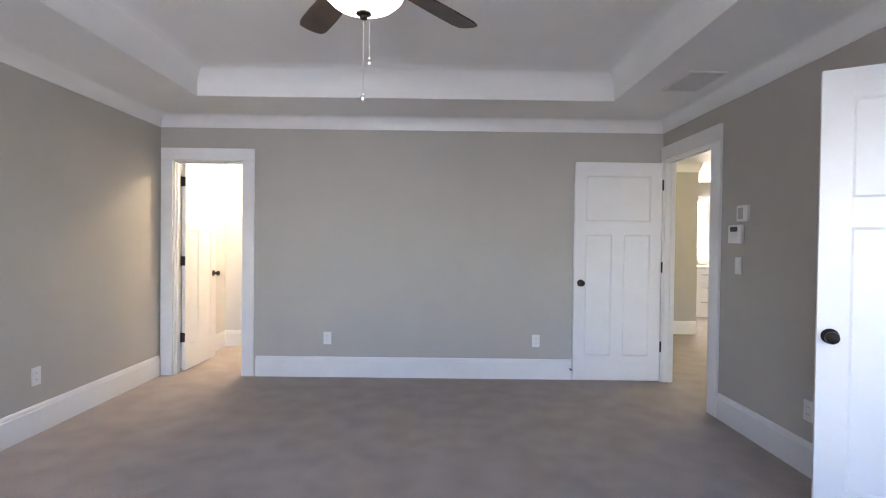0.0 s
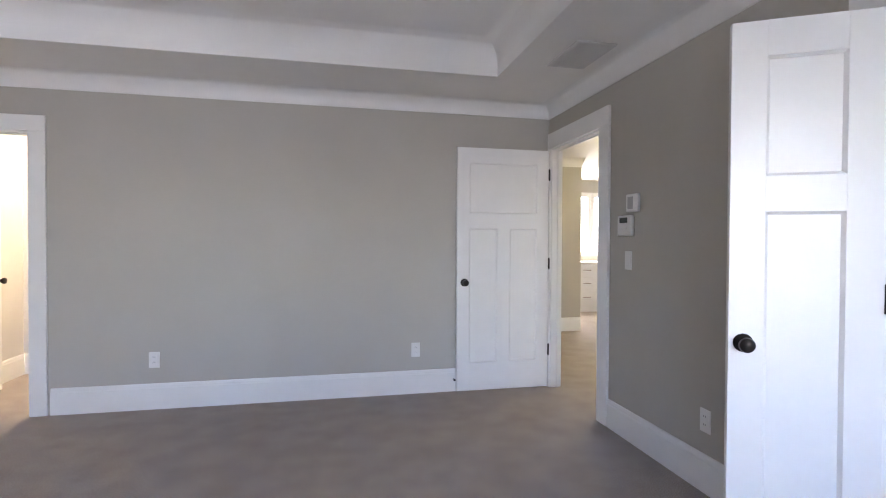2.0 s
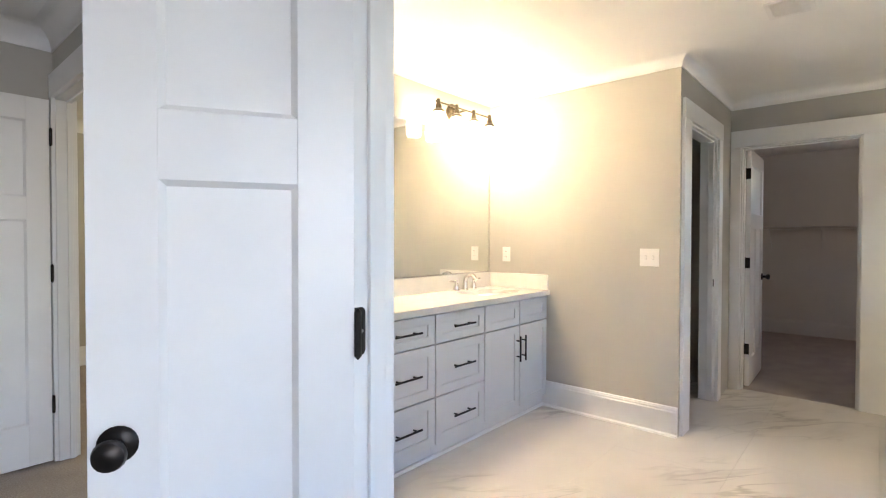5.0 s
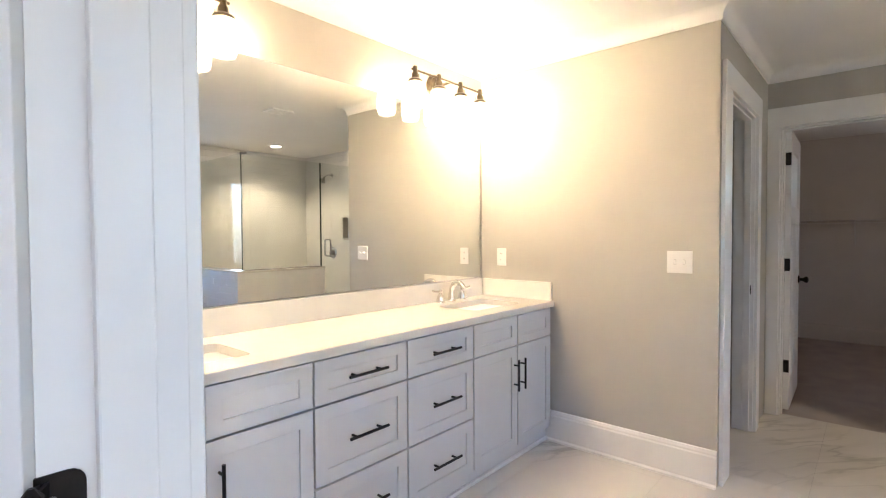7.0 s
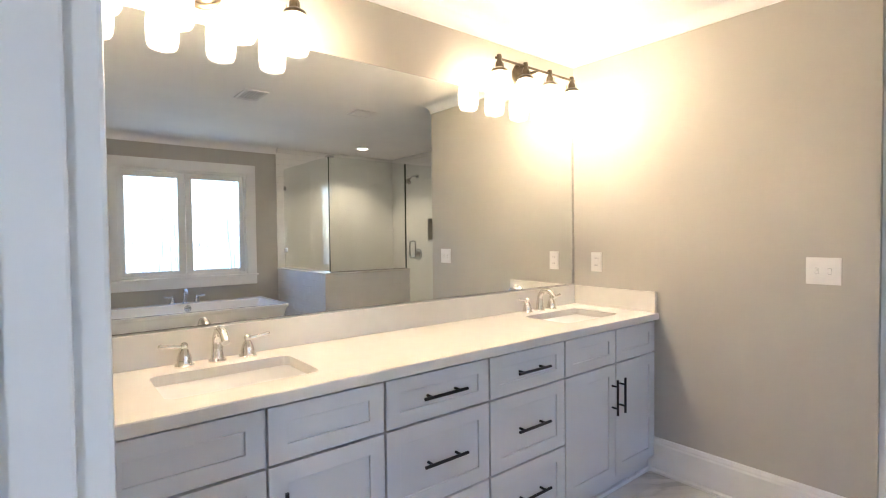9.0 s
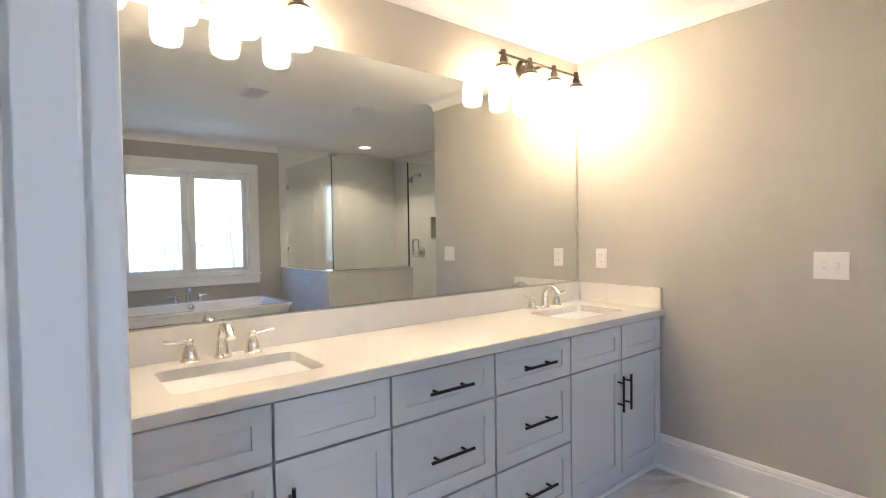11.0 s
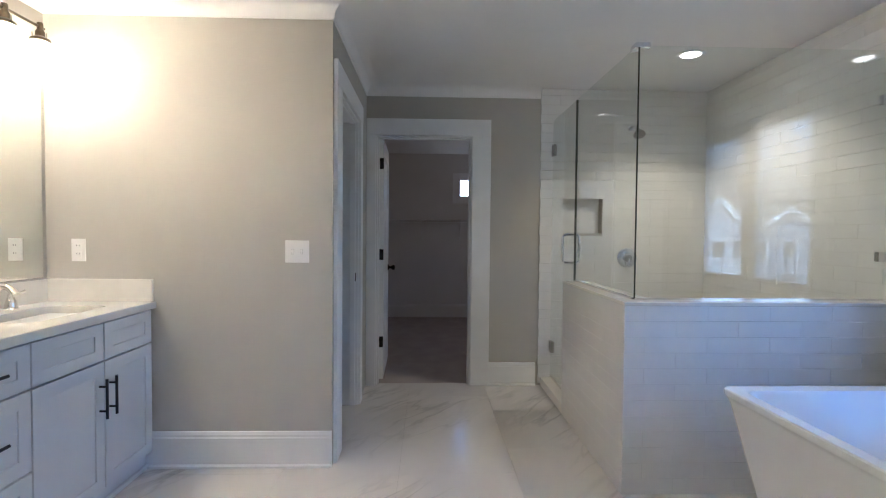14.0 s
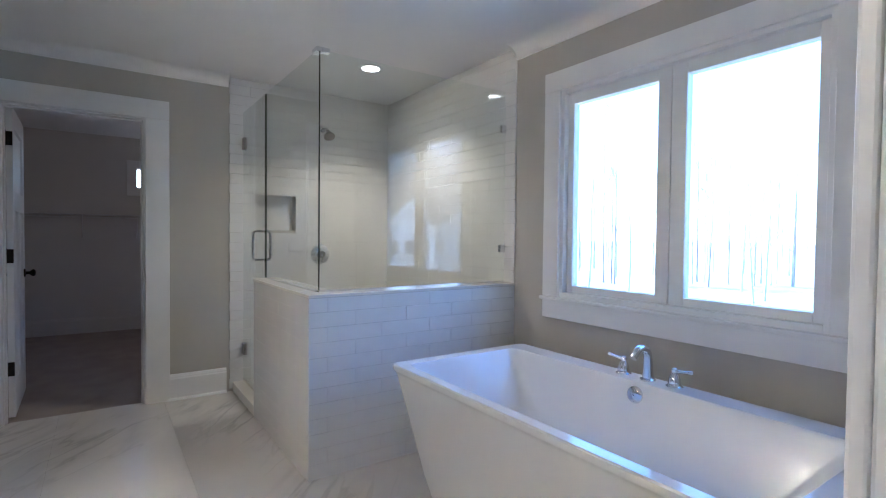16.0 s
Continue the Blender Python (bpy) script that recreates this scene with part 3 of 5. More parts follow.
plate("wall_outlet", (-0.72, NY, 0.365), "-y", "white duplex wall outlet above the baseboard", "outlet")
plate("wall_outlet", (1.240, NY, 0.36), "-y", "white duplex wall outlet beside the open door", "outlet")
plate("wall_outlet", (-2.29, 3.44, 0.375), "+x", "white duplex wall outlet on the side wall", "outlet")
plate("wall_outlet", (EX0, 2.97, 0.36), "-x", "white duplex wall outlet near the bathroom door", "outlet")
plate("light_switch", (EX0, 3.655, 1.14), "-x", "white rocker switch under the thermostat", "rocker")
plate("wall_outlet", (EWX, 3.583, 1.146), "-x", "white duplex outlet above the vanity splash", "outlet")
plate("light_switch", (EWX, 2.456, 1.146), "-x", "white double toggle switch plate", "double")

thermostat = thing("thermostat", (EX0, 3.69, 1.36), "white digital thermostat with dark display", "thermostat")
part("case", box(B(), EX0 - 0.026, EX0, 3.600, 3.750, 1.295, 1.425, 0.006), PLASTIC, thermostat)
part("display", box(B(), EX0 - 0.0275, EX0 - 0.025, 3.637, 3.722, 1.378, 1.412), SCREEN, thermostat, "dark grey display")
part("button", box(B(), EX0 - 0.029, EX0 - 0.025, 3.640, 3.665, 1.335, 1.35, 0.002), PLASTIC, thermostat)
part("button", box(B(), EX0 - 0.029, EX0 - 0.025, 3.690, 3.715, 1.335, 1.35, 0.002), PLASTIC, thermostat)
humid = thing("alarm_keypad", (EX0, 3.61, 1.505), "small white wall control with grey screen", "control panel")
part("case", box(B(), EX0 - 0.022, EX0, 3.537, 3.661, 1.445, 1.557, 0.006), PLASTIC, humid)
part("display", box(B(), EX0 - 0.0235, EX0 - 0.021, 3.584, 3.641, 1.463, 1.540), GREY, humid, "grey screen")
stop = thing("door_stop", (1.56, NY - 0.05, 0.105), "small dark baseboard door stop", "door stop")
part("rod", cyl(B(), (1.56, NY - 0.016, 0.105), (1.56, NY - 0.048, 0.105), 0.005, seg=10), BRONZE, stop)
part("tip", cyl(B(), (1.56, NY - 0.048, 0.105), (1.56, NY - 0.06, 0.105), 0.009, seg=12), SLOT, stop)
strike = thing("strike_plate", (6.04, 2.33, 0.93), "dark bronze strike plate on the toilet room jamb", "strike plate")
part("plate", box(B(), 6.036, 6.0405, 2.285, 2.325, 0.90, 0.96, 0.001), BRONZE, strike)


def vent(name, x0, x1, y0, y1, z, label, material, along="x", n=9):
    root = thing(name, ((x0 + x1) / 2, (y0 + y1) / 2, z), label, "vent")
    f = 0.022
    bm = B()
    for a in ((x0, x1, y0, y0 + f), (x0, x1, y1 - f, y1), (x0, x0 + f, y0 + f, y1 - f), (x1 - f, x1, y0 + f, y1 - f)):
        box(bm, *a, z - 0.010, z)
    part("frame", bm, material, root)
    part("backing", box(B(), x0 + f, x1 - f, y0 + f, y1 - f, z - 0.0015, z - 0.0005), GREY, root)
    for i in range(n):
        u = (i + 0.5) / n
        bm = B()
        if along == "x":
            c = y0 + f + u * (y1 - y0 - 2 * f)
            box(bm, x0 + f, x1 - f, c - 0.004, c + 0.004, z - 0.009, z - 0.002)
        else:
            c = x0 + f + u * (x1 - x0 - 2 * f)
            box(bm, c - 0.004, c + 0.004, y0 + f, y1 - f, z - 0.009, z - 0.002)
        part("slat", bm, material, root)
    return root


vent("ceiling_vent", 1.965, 2.225, 3.51, 3.93, CEIL, "grey louvred return vent in the bedroom ceiling", VENTL, "y", 12)
vent("ceiling_vent", 3.685, 3.86, 1.535, 1.83, CEIL, "white louvred supply vent in the bathroom ceiling", VENTL, "y", 6)
vent("ceiling_vent", 4.66, 4.87, 1.57, 1.77, CEIL, "white slatted exhaust vent in the bathroom ceiling", PLASTIC, "y", 12)

# ---- ceiling fan ----
FX, FY = 0.033, 2.12
fan = thing("ceiling_fan", (FX, FY, 2.4), "bronze ceiling fan with dark walnut blades and lit opal globe", "ceiling fan")
up = Matrix.Translation((FX, FY, 0))
part("canopy", lathe(B(), [(0.0, TRAY), (0.07, TRAY), (0.068, TRAY - 0.02), (0.03, TRAY - 0.05), (0.013, TRAY - 0.055), (0.013, 2.47)], up), BRONZE, fan, smooth=True)
part("motor", lathe(B(), [(0.02, 2.48), (0.06, 2.465), (0.115, 2.43), (0.13, 2.39), (0.125, 2.335), (0.09, 2.315), (0.072, 2.31), (0.072, 2.303), (0.0, 2.303)], up), BRONZE, fan, smooth=True)
part("globe", lathe(B(), [(0.070, 2.308), (0.120, 2.295), (0.152, 2.265), (0.158, 2.24), (0.148, 2.212), (0.118, 2.185), (0.070, 2.165), (0.02, 2.157), (0.0, 2.157)], up, 32), GLOBE, fan, "lit opal glass globe", True)
part("finial", lathe(B(), [(0.0, 2.156), (0.028, 2.154), (0.030, 2.147), (0.016, 2.140), (0.014, 2.130), (0.0, 2.124)], up), BRONZE, fan, smooth=True)
for dx, z1 in ((0.0, 1.83), (0.02, 1.975)):
    bm = B()
    for k in range(int((2.13 - z1) / 0.012)):
        bmesh.ops.create_icosphere(bm, subdivisions=1, radius=0.0024, matrix=Matrix.Translation((FX + dx, FY + dx, 2.13 - 0.012 * k)))
    ch = part("pull_chain", bm, NICKEL, fan, "thin metal pull chain")
    part("fob", lathe(B(), [(0.0, 0.018), (0.004, 0.016), (0.008, 0.008), (0.009, 0.0), (0.006, -0.01), (0.0, -0.014)], Matrix.Translation((FX + dx, FY + dx, z1))), CHROME, ch, "metal pull fob", True)
blade_root = []
for k in range(5):
    m = up @ Matrix.Rotation(radians(50 + 72 * k), 4, "Z") @ Matrix.Translation((0, 0, 2.325)) @ Matrix.Rotation(radians(11), 4, "X")
    bm = B()
    outline = [(0.19, -0.045), (0.30, -0.058), (0.48, -0.066), (0.62, -0.066), (0.66, -0.055), (0.672, -0.02), (0.672, 0.02), (0.66, 0.055), (0.62, 0.066), (0.48, 0.066), (0.30, 0.058), (0.19, 0.045)]
    lo = [bm.verts.new(m @ Vector((x, y, -0.004))) for x, y in outline]
    hi = [bm.verts.new(m @ Vector((x, y, 0.004))) for x, y in outline]
    bm.faces.new(lo[::-1]), bm.faces.new(hi)
    for i in range(len(lo)):
        j = (i + 1) % len(lo)
        bm.faces.new((lo[i], lo[j], hi[j], hi[i]))
    bl = part("blade", bm, WOOD, fan, "dark walnut fan blade")
    bm = box(B(), 0.10, 0.25, -0.016, 0.016, -0.012, -0.004, 0.003)
    bm.transform(m)
    part("bracket", bm, BRONZE, bl)

# ---- vanity ----
VF = 3.210   # plane of the drawer and door fronts


def ring(bm, x0, x1, z0, z1, sx, sz, y0, y1):
    """A rectangular frame in one piece, its stiles sx and rails sz wide."""
    loops = []
    for y in (y0, y1):
        for a, b in ((0, 0), (sx, sz)):
            loops.append([bm.verts.new(v) for v in ((x0 + a, y, z0 + b), (x1 - a, y, z0 + b), (x1 - a, y, z1 - b), (x0 + a, y, z1 - b))])
    for p, q in ((0, 1), (2, 3), (0, 2), (1, 3)):
        for k in range(4):
            j = (k + 1) % 4
            bm.faces.new((loops[p][k], loops[p][j], loops[q][j], loops[q][k]))
    bmesh.ops.recalc_face_normals(bm, faces=bm.faces[:])
    bmesh.ops.bevel(bm, geom=[e for e in bm.edges if all(v.co.y < y0 + 1e-5 for v in e.verts) and abs((e.verts[0].co - e.verts[1].co).x * (e.verts[0].co - e.verts[1].co).z) < 1e-9], offset=0.0012, segments=1, affect="EDGES")
    return bm


def front(name, parent, x0, x1, z0, z1, stile=0.055, handle=None):
    """A shaker front with a recessed panel; handle: None, 'bar' or the x of an upright bar."""
    x0, x1, z0, z1 = x0 + 0.0042, x1 - 0.0042, z0 + 0.0042, z1 - 0.0042
    sv = min(stile, (z1 - z0) * 0.3)
    f = part(name, ring(B(), x0, x1, z0, z1, stile, sv, VF, VF + 0.019), CABINET, parent)
    part("panel", box(B(), x0 + stile - 0.002, x1 - stile + 0.002, VF + 0.007, VF + 0.017, z0 + sv - 0.002, z1 - sv + 0.002), CABINET, f)
    if handle is not None:
        bm = B()
        y = VF - 0.032
        if handle == "bar":
            c, z = (x0 + x1) / 2, (z0 + z1) / 2 + 0.002
            cyl(bm, (c - 0.098, y, z), (c + 0.098, y, z), 0.006, seg=12)
            for d in (-0.064, 0.064):
                cyl(bm, (c + d, y, z), (c + d, VF + 0.001, z), 0.005, seg=10)
        else:
            c, a, b = handle, 0.415, 0.592
            cyl(bm, (c, y, a), (c, y, b), 0.006, seg=12)
            for z in (a + 0.034, b - 0.034):
                cyl(bm, (c, y, z), (c, VF + 0.001, z), 0.005, seg=10)
        part("handle", bm, BLACK, f, "matt black bar handle")
    return f


Z0, Z1, Z2, ZT = 0.085, 0.361, 0.665, 0.838


def unit(name, x0, x1, label):
    root = thing(name, ((x0 + x1) / 2, 3.48, 0), label, "cabinet", "vanity cabinet units")
    bm = box(B(), x0 + 0.001, x1 - 0.001, VF + 0.050, VY - 0.002, 0.10, 0.846)
    part("body", bm, CABINET, root)
    part("toe_kick", box(B(), x0 + 0.001, x1 - 0.001, VF + 0.035, VF + 0.049, 0.0, 0.099), CABINET, root)
    part("shoe_trim", box(B(), x0 + 0.001, x1 - 0.001, VF + 0.018, VF + 0.034, 0.0, 0.02, 0.004), TRIM, root)
    return root


u = unit("vanity_sink_cabinet", 2.545, 3.343, "grey-white shaker vanity sink cabinet with black bar handles")
part("filler", box(B(), EX1 + 0.001, 2.545, VF + 0.002, VF + 0.02, 0.1, 0.846), CABINET, u)
front("false_front", u, 2.548, 2.952, Z2, ZT)
front("false_front", u, 2.952, 3.343, Z2, ZT)
front("cabinet_door", u, 2.548, 2.952, Z0, Z2, handle=2.912)
front("cabinet_door", u, 2.952, 3.343, Z0, Z2, handle=2.995)
for x0, x1 in ((3.343, 3.822), (3.822, 4.295)):
    u = unit("vanity_drawer_cabinet", x0, x1, "grey-white shaker drawer cabinet with black bar handles")
    for a, b in ((Z0, Z1), (Z1, Z2), (Z2, ZT)):
        front("drawer", u, x0, x1, a, b, handle="bar")
u = unit("vanity_sink_cabinet", 4.295, 5.092, "grey-white shaker vanity sink cabinet beside the wall")
front("false_front", u, 4.295, 4.704, Z2, ZT)
front("false_front", u, 4.704, 5.088, Z2, ZT)
front("cabinet_door", u, 4.295, 4.704, Z0, Z2, handle=4.670)
front("cabinet_door", u, 4.704, 5.088, Z0, Z2, handle=4.738)

# continuous worktop with two undermounted basins
CT0, CT1, CF = 0.847, 0.881, 3.193
SINKS = (2.945, 4.68)
SW, SY0, SY1 = 0.225, 3.315, 3.605
counter = thing("vanity_countertop", (3.8, 3.48, CT0), "white quartz vanity countertop with backsplash", "countertop")
bm = B()
cuts = [EX1 + 0.001] + [c + d for c in SINKS for d in (-SW, SW)] + [EWX - 0.001]
for i, (a, b) in enumerate(zip(cuts, cuts[1:])):
    if i % 2 == 0:
        box(bm, a, b, SY0, SY1, CT0, CT1)
    box(bm, a, b, CF, SY0, CT0, CT1)
    box(bm, a, b, SY1, VY - 0.001, CT0, CT1)
bmesh.ops.remove_doubles(bm, verts=bm.verts[:], dist=1e-5)
inner = [f for f in bm.faces if any(g is not f and (g.calc_center_median() - f.calc_center_median()).length < 1e-5 for e in f.edges for g in e.link_faces)]
bmesh.ops.delete(bm, geom=inner, context="FACES_ONLY")
for cx in SINKS:
    for sx in (-1, 1):
        for px, py, sy in ((cx + sx * SW, SY0, 1), (cx + sx * SW, SY1, -1)):
            rad = 0.032
            ring_pts = [(px, py)] + [(px - sx * rad + sx * rad * math.sin(radians(a)), py + sy * rad - sy * rad * math.cos(radians(a))) for a in (0, 18, 36, 54, 72, 90)]
            low, top = [[bm.verts.new((x, y, z)) for x, y in ring_pts] for z in (CT0, CT1)]
            fillet = [bm.faces.new(low), bm.faces.new(top)]
            for k in range(len(low)):
                q = (k + 1) % len(low)
                fillet.append(bm.faces.new((low[k], low[q], top[q], top[k])))
            bmesh.ops.recalc_face_normals(bm, faces=fillet)
part("slab", bm, QUARTZ, counter)
part("front_edge", box(B(), EX1 + 0.001, EWX - 0.001, CF - 0.004, CF + 0.001, CT0 - 0.002, CT1 - 0.0015, 0.0015), QUARTZ, counter)
part("backsplash", box(B(), EX1 + 0.001, EWX - 0.021, VY - 0.021, VY - 0.0005, CT1 + 0.0005, 0.997, 0.002), QUARTZ, counter)
part("side_splash", box(B(), EWX - 0.02, EWX - 0.0005, CF + 0.01, VY - 0.0005, CT1 + 0.0005, 0.997, 0.002), QUARTZ, counter)


def rrect(cx, cy, hx, hy, r, n=6):
    out = []
    for sx, sy, a0 in ((1, 1, 0), (-1, 1, 90), (-1, -1, 180), (1, -1, 270)):
        for k in range(n + 1):
            a = radians(a0 + 90 * k / n)
            out.append((cx + sx * (hx - r) + r * math.cos(a), cy + sy * (hy - r) + r * math.sin(a)))
    return out


def loft(bm, loops):
    """Skins rings given as (plan outline, height), closing the last one."""
    rings = [[bm.verts.new((x, y, z)) for x, y in pts] for pts, z in loops]
    for a, b in zip(rings, rings[1:]):
        for k in range(len(a)):
            j = (k + 1) % len(a)
            bm.faces.new((a[k], a[j], b[j], b[k]))
    bm.faces.new(rings[-1])
    return bm


for cx in SINKS:
    cy, hy = (SY0 + SY1) / 2, (SY1 - SY0) / 2
    sink = thing("sink_basin", (cx, cy, 0.74), "white rectangular undermounted porcelain sink", "sink", "vanity sinks")
    lo = [(rrect(cx, cy, SW + 0.012, hy + 0.012, 0.03), CT0 - 0.001), (rrect(cx, cy, SW - 0.002, hy - 0.002, 0.03), CT0 - 0.0005), (rrect(cx, cy, SW - 0.012, hy - 0.012, 0.04), 0.835), (rrect(cx, cy, SW - 0.025, hy - 0.024, 0.05), 0.80), (rrect(cx, cy, SW - 0.045, hy - 0.042, 0.055), 0.772), (rrect(cx, cy, SW - 0.075, hy - 0.068, 0.05), 0.755), (rrect(cx, cy, SW - 0.12, hy - 0.10, 0.03), 0.746), (rrect(cx, cy, 0.03, 0.03, 0.02), 0.742)]
    part("basin", loft(B(), lo), PORCELAIN, sink, smooth=True)
    part("drain", lathe(B(), [(0.0, 0.744), (0.022, 0.744), (0.023, 0.7425), (0.0, 0.7425)], Matrix.Translation((cx, cy, 0))), NICKEL, sink, "metal drain ring", True)


def arc(c, r, a0, a1, n, plane="yz", x=0.0):
    return [(x, c[0] + r * math.cos(radians(a0 + (a1 - a0) * k / n)), c[1] + r * math.sin(radians(a0 + (a1 - a0) * k / n))) for k in range(n + 1)]


def faucet(m, label, metal, name="faucet", spread=0.105, tall=1.0, s=1.0):
    """Widespread tap: spout towards -y, two lever handles, standing at z = 0."""
    root = thing(name, (0, 0, 0), label, "tap")
    flange = [(0.0, 0.0), (0.027 * s, 0.0), (0.027 * s, 0.005), (0.022 * s, 0.010), (0.016 * s, 0.016)]
    part("spout_base", lathe(B(), flange + [(0.015 * s, 0.03), (0.0, 0.03)]), metal, root, smooth=True)
    pts = [(0, 0, 0.01), (0, 0, 0.05 * tall), (0, -0.002, 0.085 * tall)] + arc((-0.052, 0.095 * tall), 0.050, 0, 140, 10) 
    pts += [(0, pts[-1][1] - 0.018, pts[-1][2] - 0.018)]
    rad = [0.020, 0.0175, 0.0158] + [0.0150 - 0.0002 * k for k in range(11)] + [0.0125]
    part("spout", tube(B(), pts, [r * s for r in rad], 14), metal, root, smooth=True)
    for sx in (-1, 1):
        h = part("handle_base", lathe(B(), [(0.0, 0.0), (0.028 * s, 0.0), (0.0285 * s, 0.005), (0.023 * s, 0.010), (0.021 * s, 0.014), (0.0215 * s, 0.022), (0.018 * s, 0.040), (0.013 * s, 0.054), (0.0085 * s, 0.060), (0.011 * s, 0.065), (0.0118 * s, 0.072), (0.009 * s, 0.079), (0.004 * s, 0.082), (0.0, 0.083)], Matrix.Translation((sx * spread, 0, 0))), metal, root, smooth=True)
        part("lever", tube(B(), [(sx * spread, 0, 0.066), (sx * (spread + 0.02), -0.001, 0.069), (sx * (spread + 0.05), -0.003, 0.073), (sx * (spread + 0.075), -0.004, 0.077), (sx * (spread + 0.08), -0.004, 0.078)], [0.0055, 0.0075, 0.006, 0.0078, 0.004], 10), metal, h, smooth=True)
    root.matrix_basis = m
    return root


for cx in SINKS:
    faucet(pose(cx, 3.68, CT1), "brushed nickel widespread faucet on the vanity", NICKEL, tall=0.72, s=1.12)

mirror = thing("wall_mirror", (3.8, VY, 1.0), "large frameless mirror above the vanity", "mirror")
part("backing", box(B(), 2.56, 5.066, VY - 0.004, VY - 0.0005, 1.003, 2.078), EDGE, mirror)
part("mirror_glass", box(B(), 2.5615, 5.0645, VY - 0.0065, VY - 0.0045, 1.0045, 2.0765), MIRROR, mirror)


def vanity_light(cx, label):
    root = thing("vanity_light", (cx, VY, 2.21), label, "wall light", "bar lights above the mirror")
    zb, yb = 2.215, VY - 0.125
    m = Matrix.Translation((cx, VY, zb - 0.01)) @ Matrix.Rotation(radians(90), 4, "X")
    part("wall_plate", lathe(B(), [(0.0, 0.0), (0.076, 0.0), (0.078, 0.006), (0.072, 0.012), (0.062, 0.015), (0.060, 0.022), (0.045, 0.027), (0.034, 0.040), (0.030, 0.052), (0.0, 0.053)], m, 28), ANTIQUE, root, smooth=True)
    part("arm", cyl(B(), (cx, VY - 0.03, zb - 0.01), (cx, yb, zb), 0.009, seg=12), ANTIQUE, root)
    part("bar", cyl(B(), (cx - 0.325, yb, zb), (cx + 0.325, yb, zb), 0.0065, seg=12), ANTIQUE, root)
    for k in range(4):
        x = cx - 0.3 + 0.2 * k
        mm = Matrix.Translation((x, yb, 0))
        s = part("socket", lathe(B(), [(0.0, zb + 0.022), (0.012, zb + 0.020), (0.014, zb + 0.008), (0.013, zb - 0.012), (0.020, zb - 0.022), (0.021, zb - 0.045), (0.042, zb - 0.058), (0.044, zb - 0.070), (0.040, zb - 0.072), (0.0, zb - 0.068)], mm, 20), ANTIQUE, root, smooth=True)
        for a in (35, 145, 270):
            c, d = 0.031 * math.cos(radians(a)), 0.031 * math.sin(radians(a))
            part("thumb_screw", cyl(B(), (x + c, yb + d, zb - 0.063), (x + c, yb + d, zb - 0.030), 0.002, seg=6), ANTIQUE, s)
        j = part("glass_jar", lathe(B(), [(0.040, zb - 0.072), (0.049, zb - 0.085), (0.053, zb - 0.11), (0.054, zb - 0.17), (0.051, zb - 0.198), (0.044, zb - 0.212), (0.041, zb - 0.211), (0.048, zb - 0.197), (0.051, zb - 0.17), (0.050, zb - 0.11), (0.046, zb - 0.087), (0.038, zb - 0.074)], mm, 24), JAR, s, "clear seeded glass jar shade", True)
        part("bulb", lathe(B(), [(0.0, zb - 0.073), (0.013, zb - 0.075), (0.014, zb - 0.095), (0.026, zb - 0.125), (0.029, zb - 0.145), (0.024, zb - 0.165), (0.012, zb - 0.176), (0.0, zb - 0.179)], mm, 12), BULB, s, "lit warm bulb", True)
    return root


vanity_light(2.93, "dark bronze four-jar bar light, lit, above the mirror")
vanity_light(4.61, "dark bronze four-jar bar light, lit, near the corner")

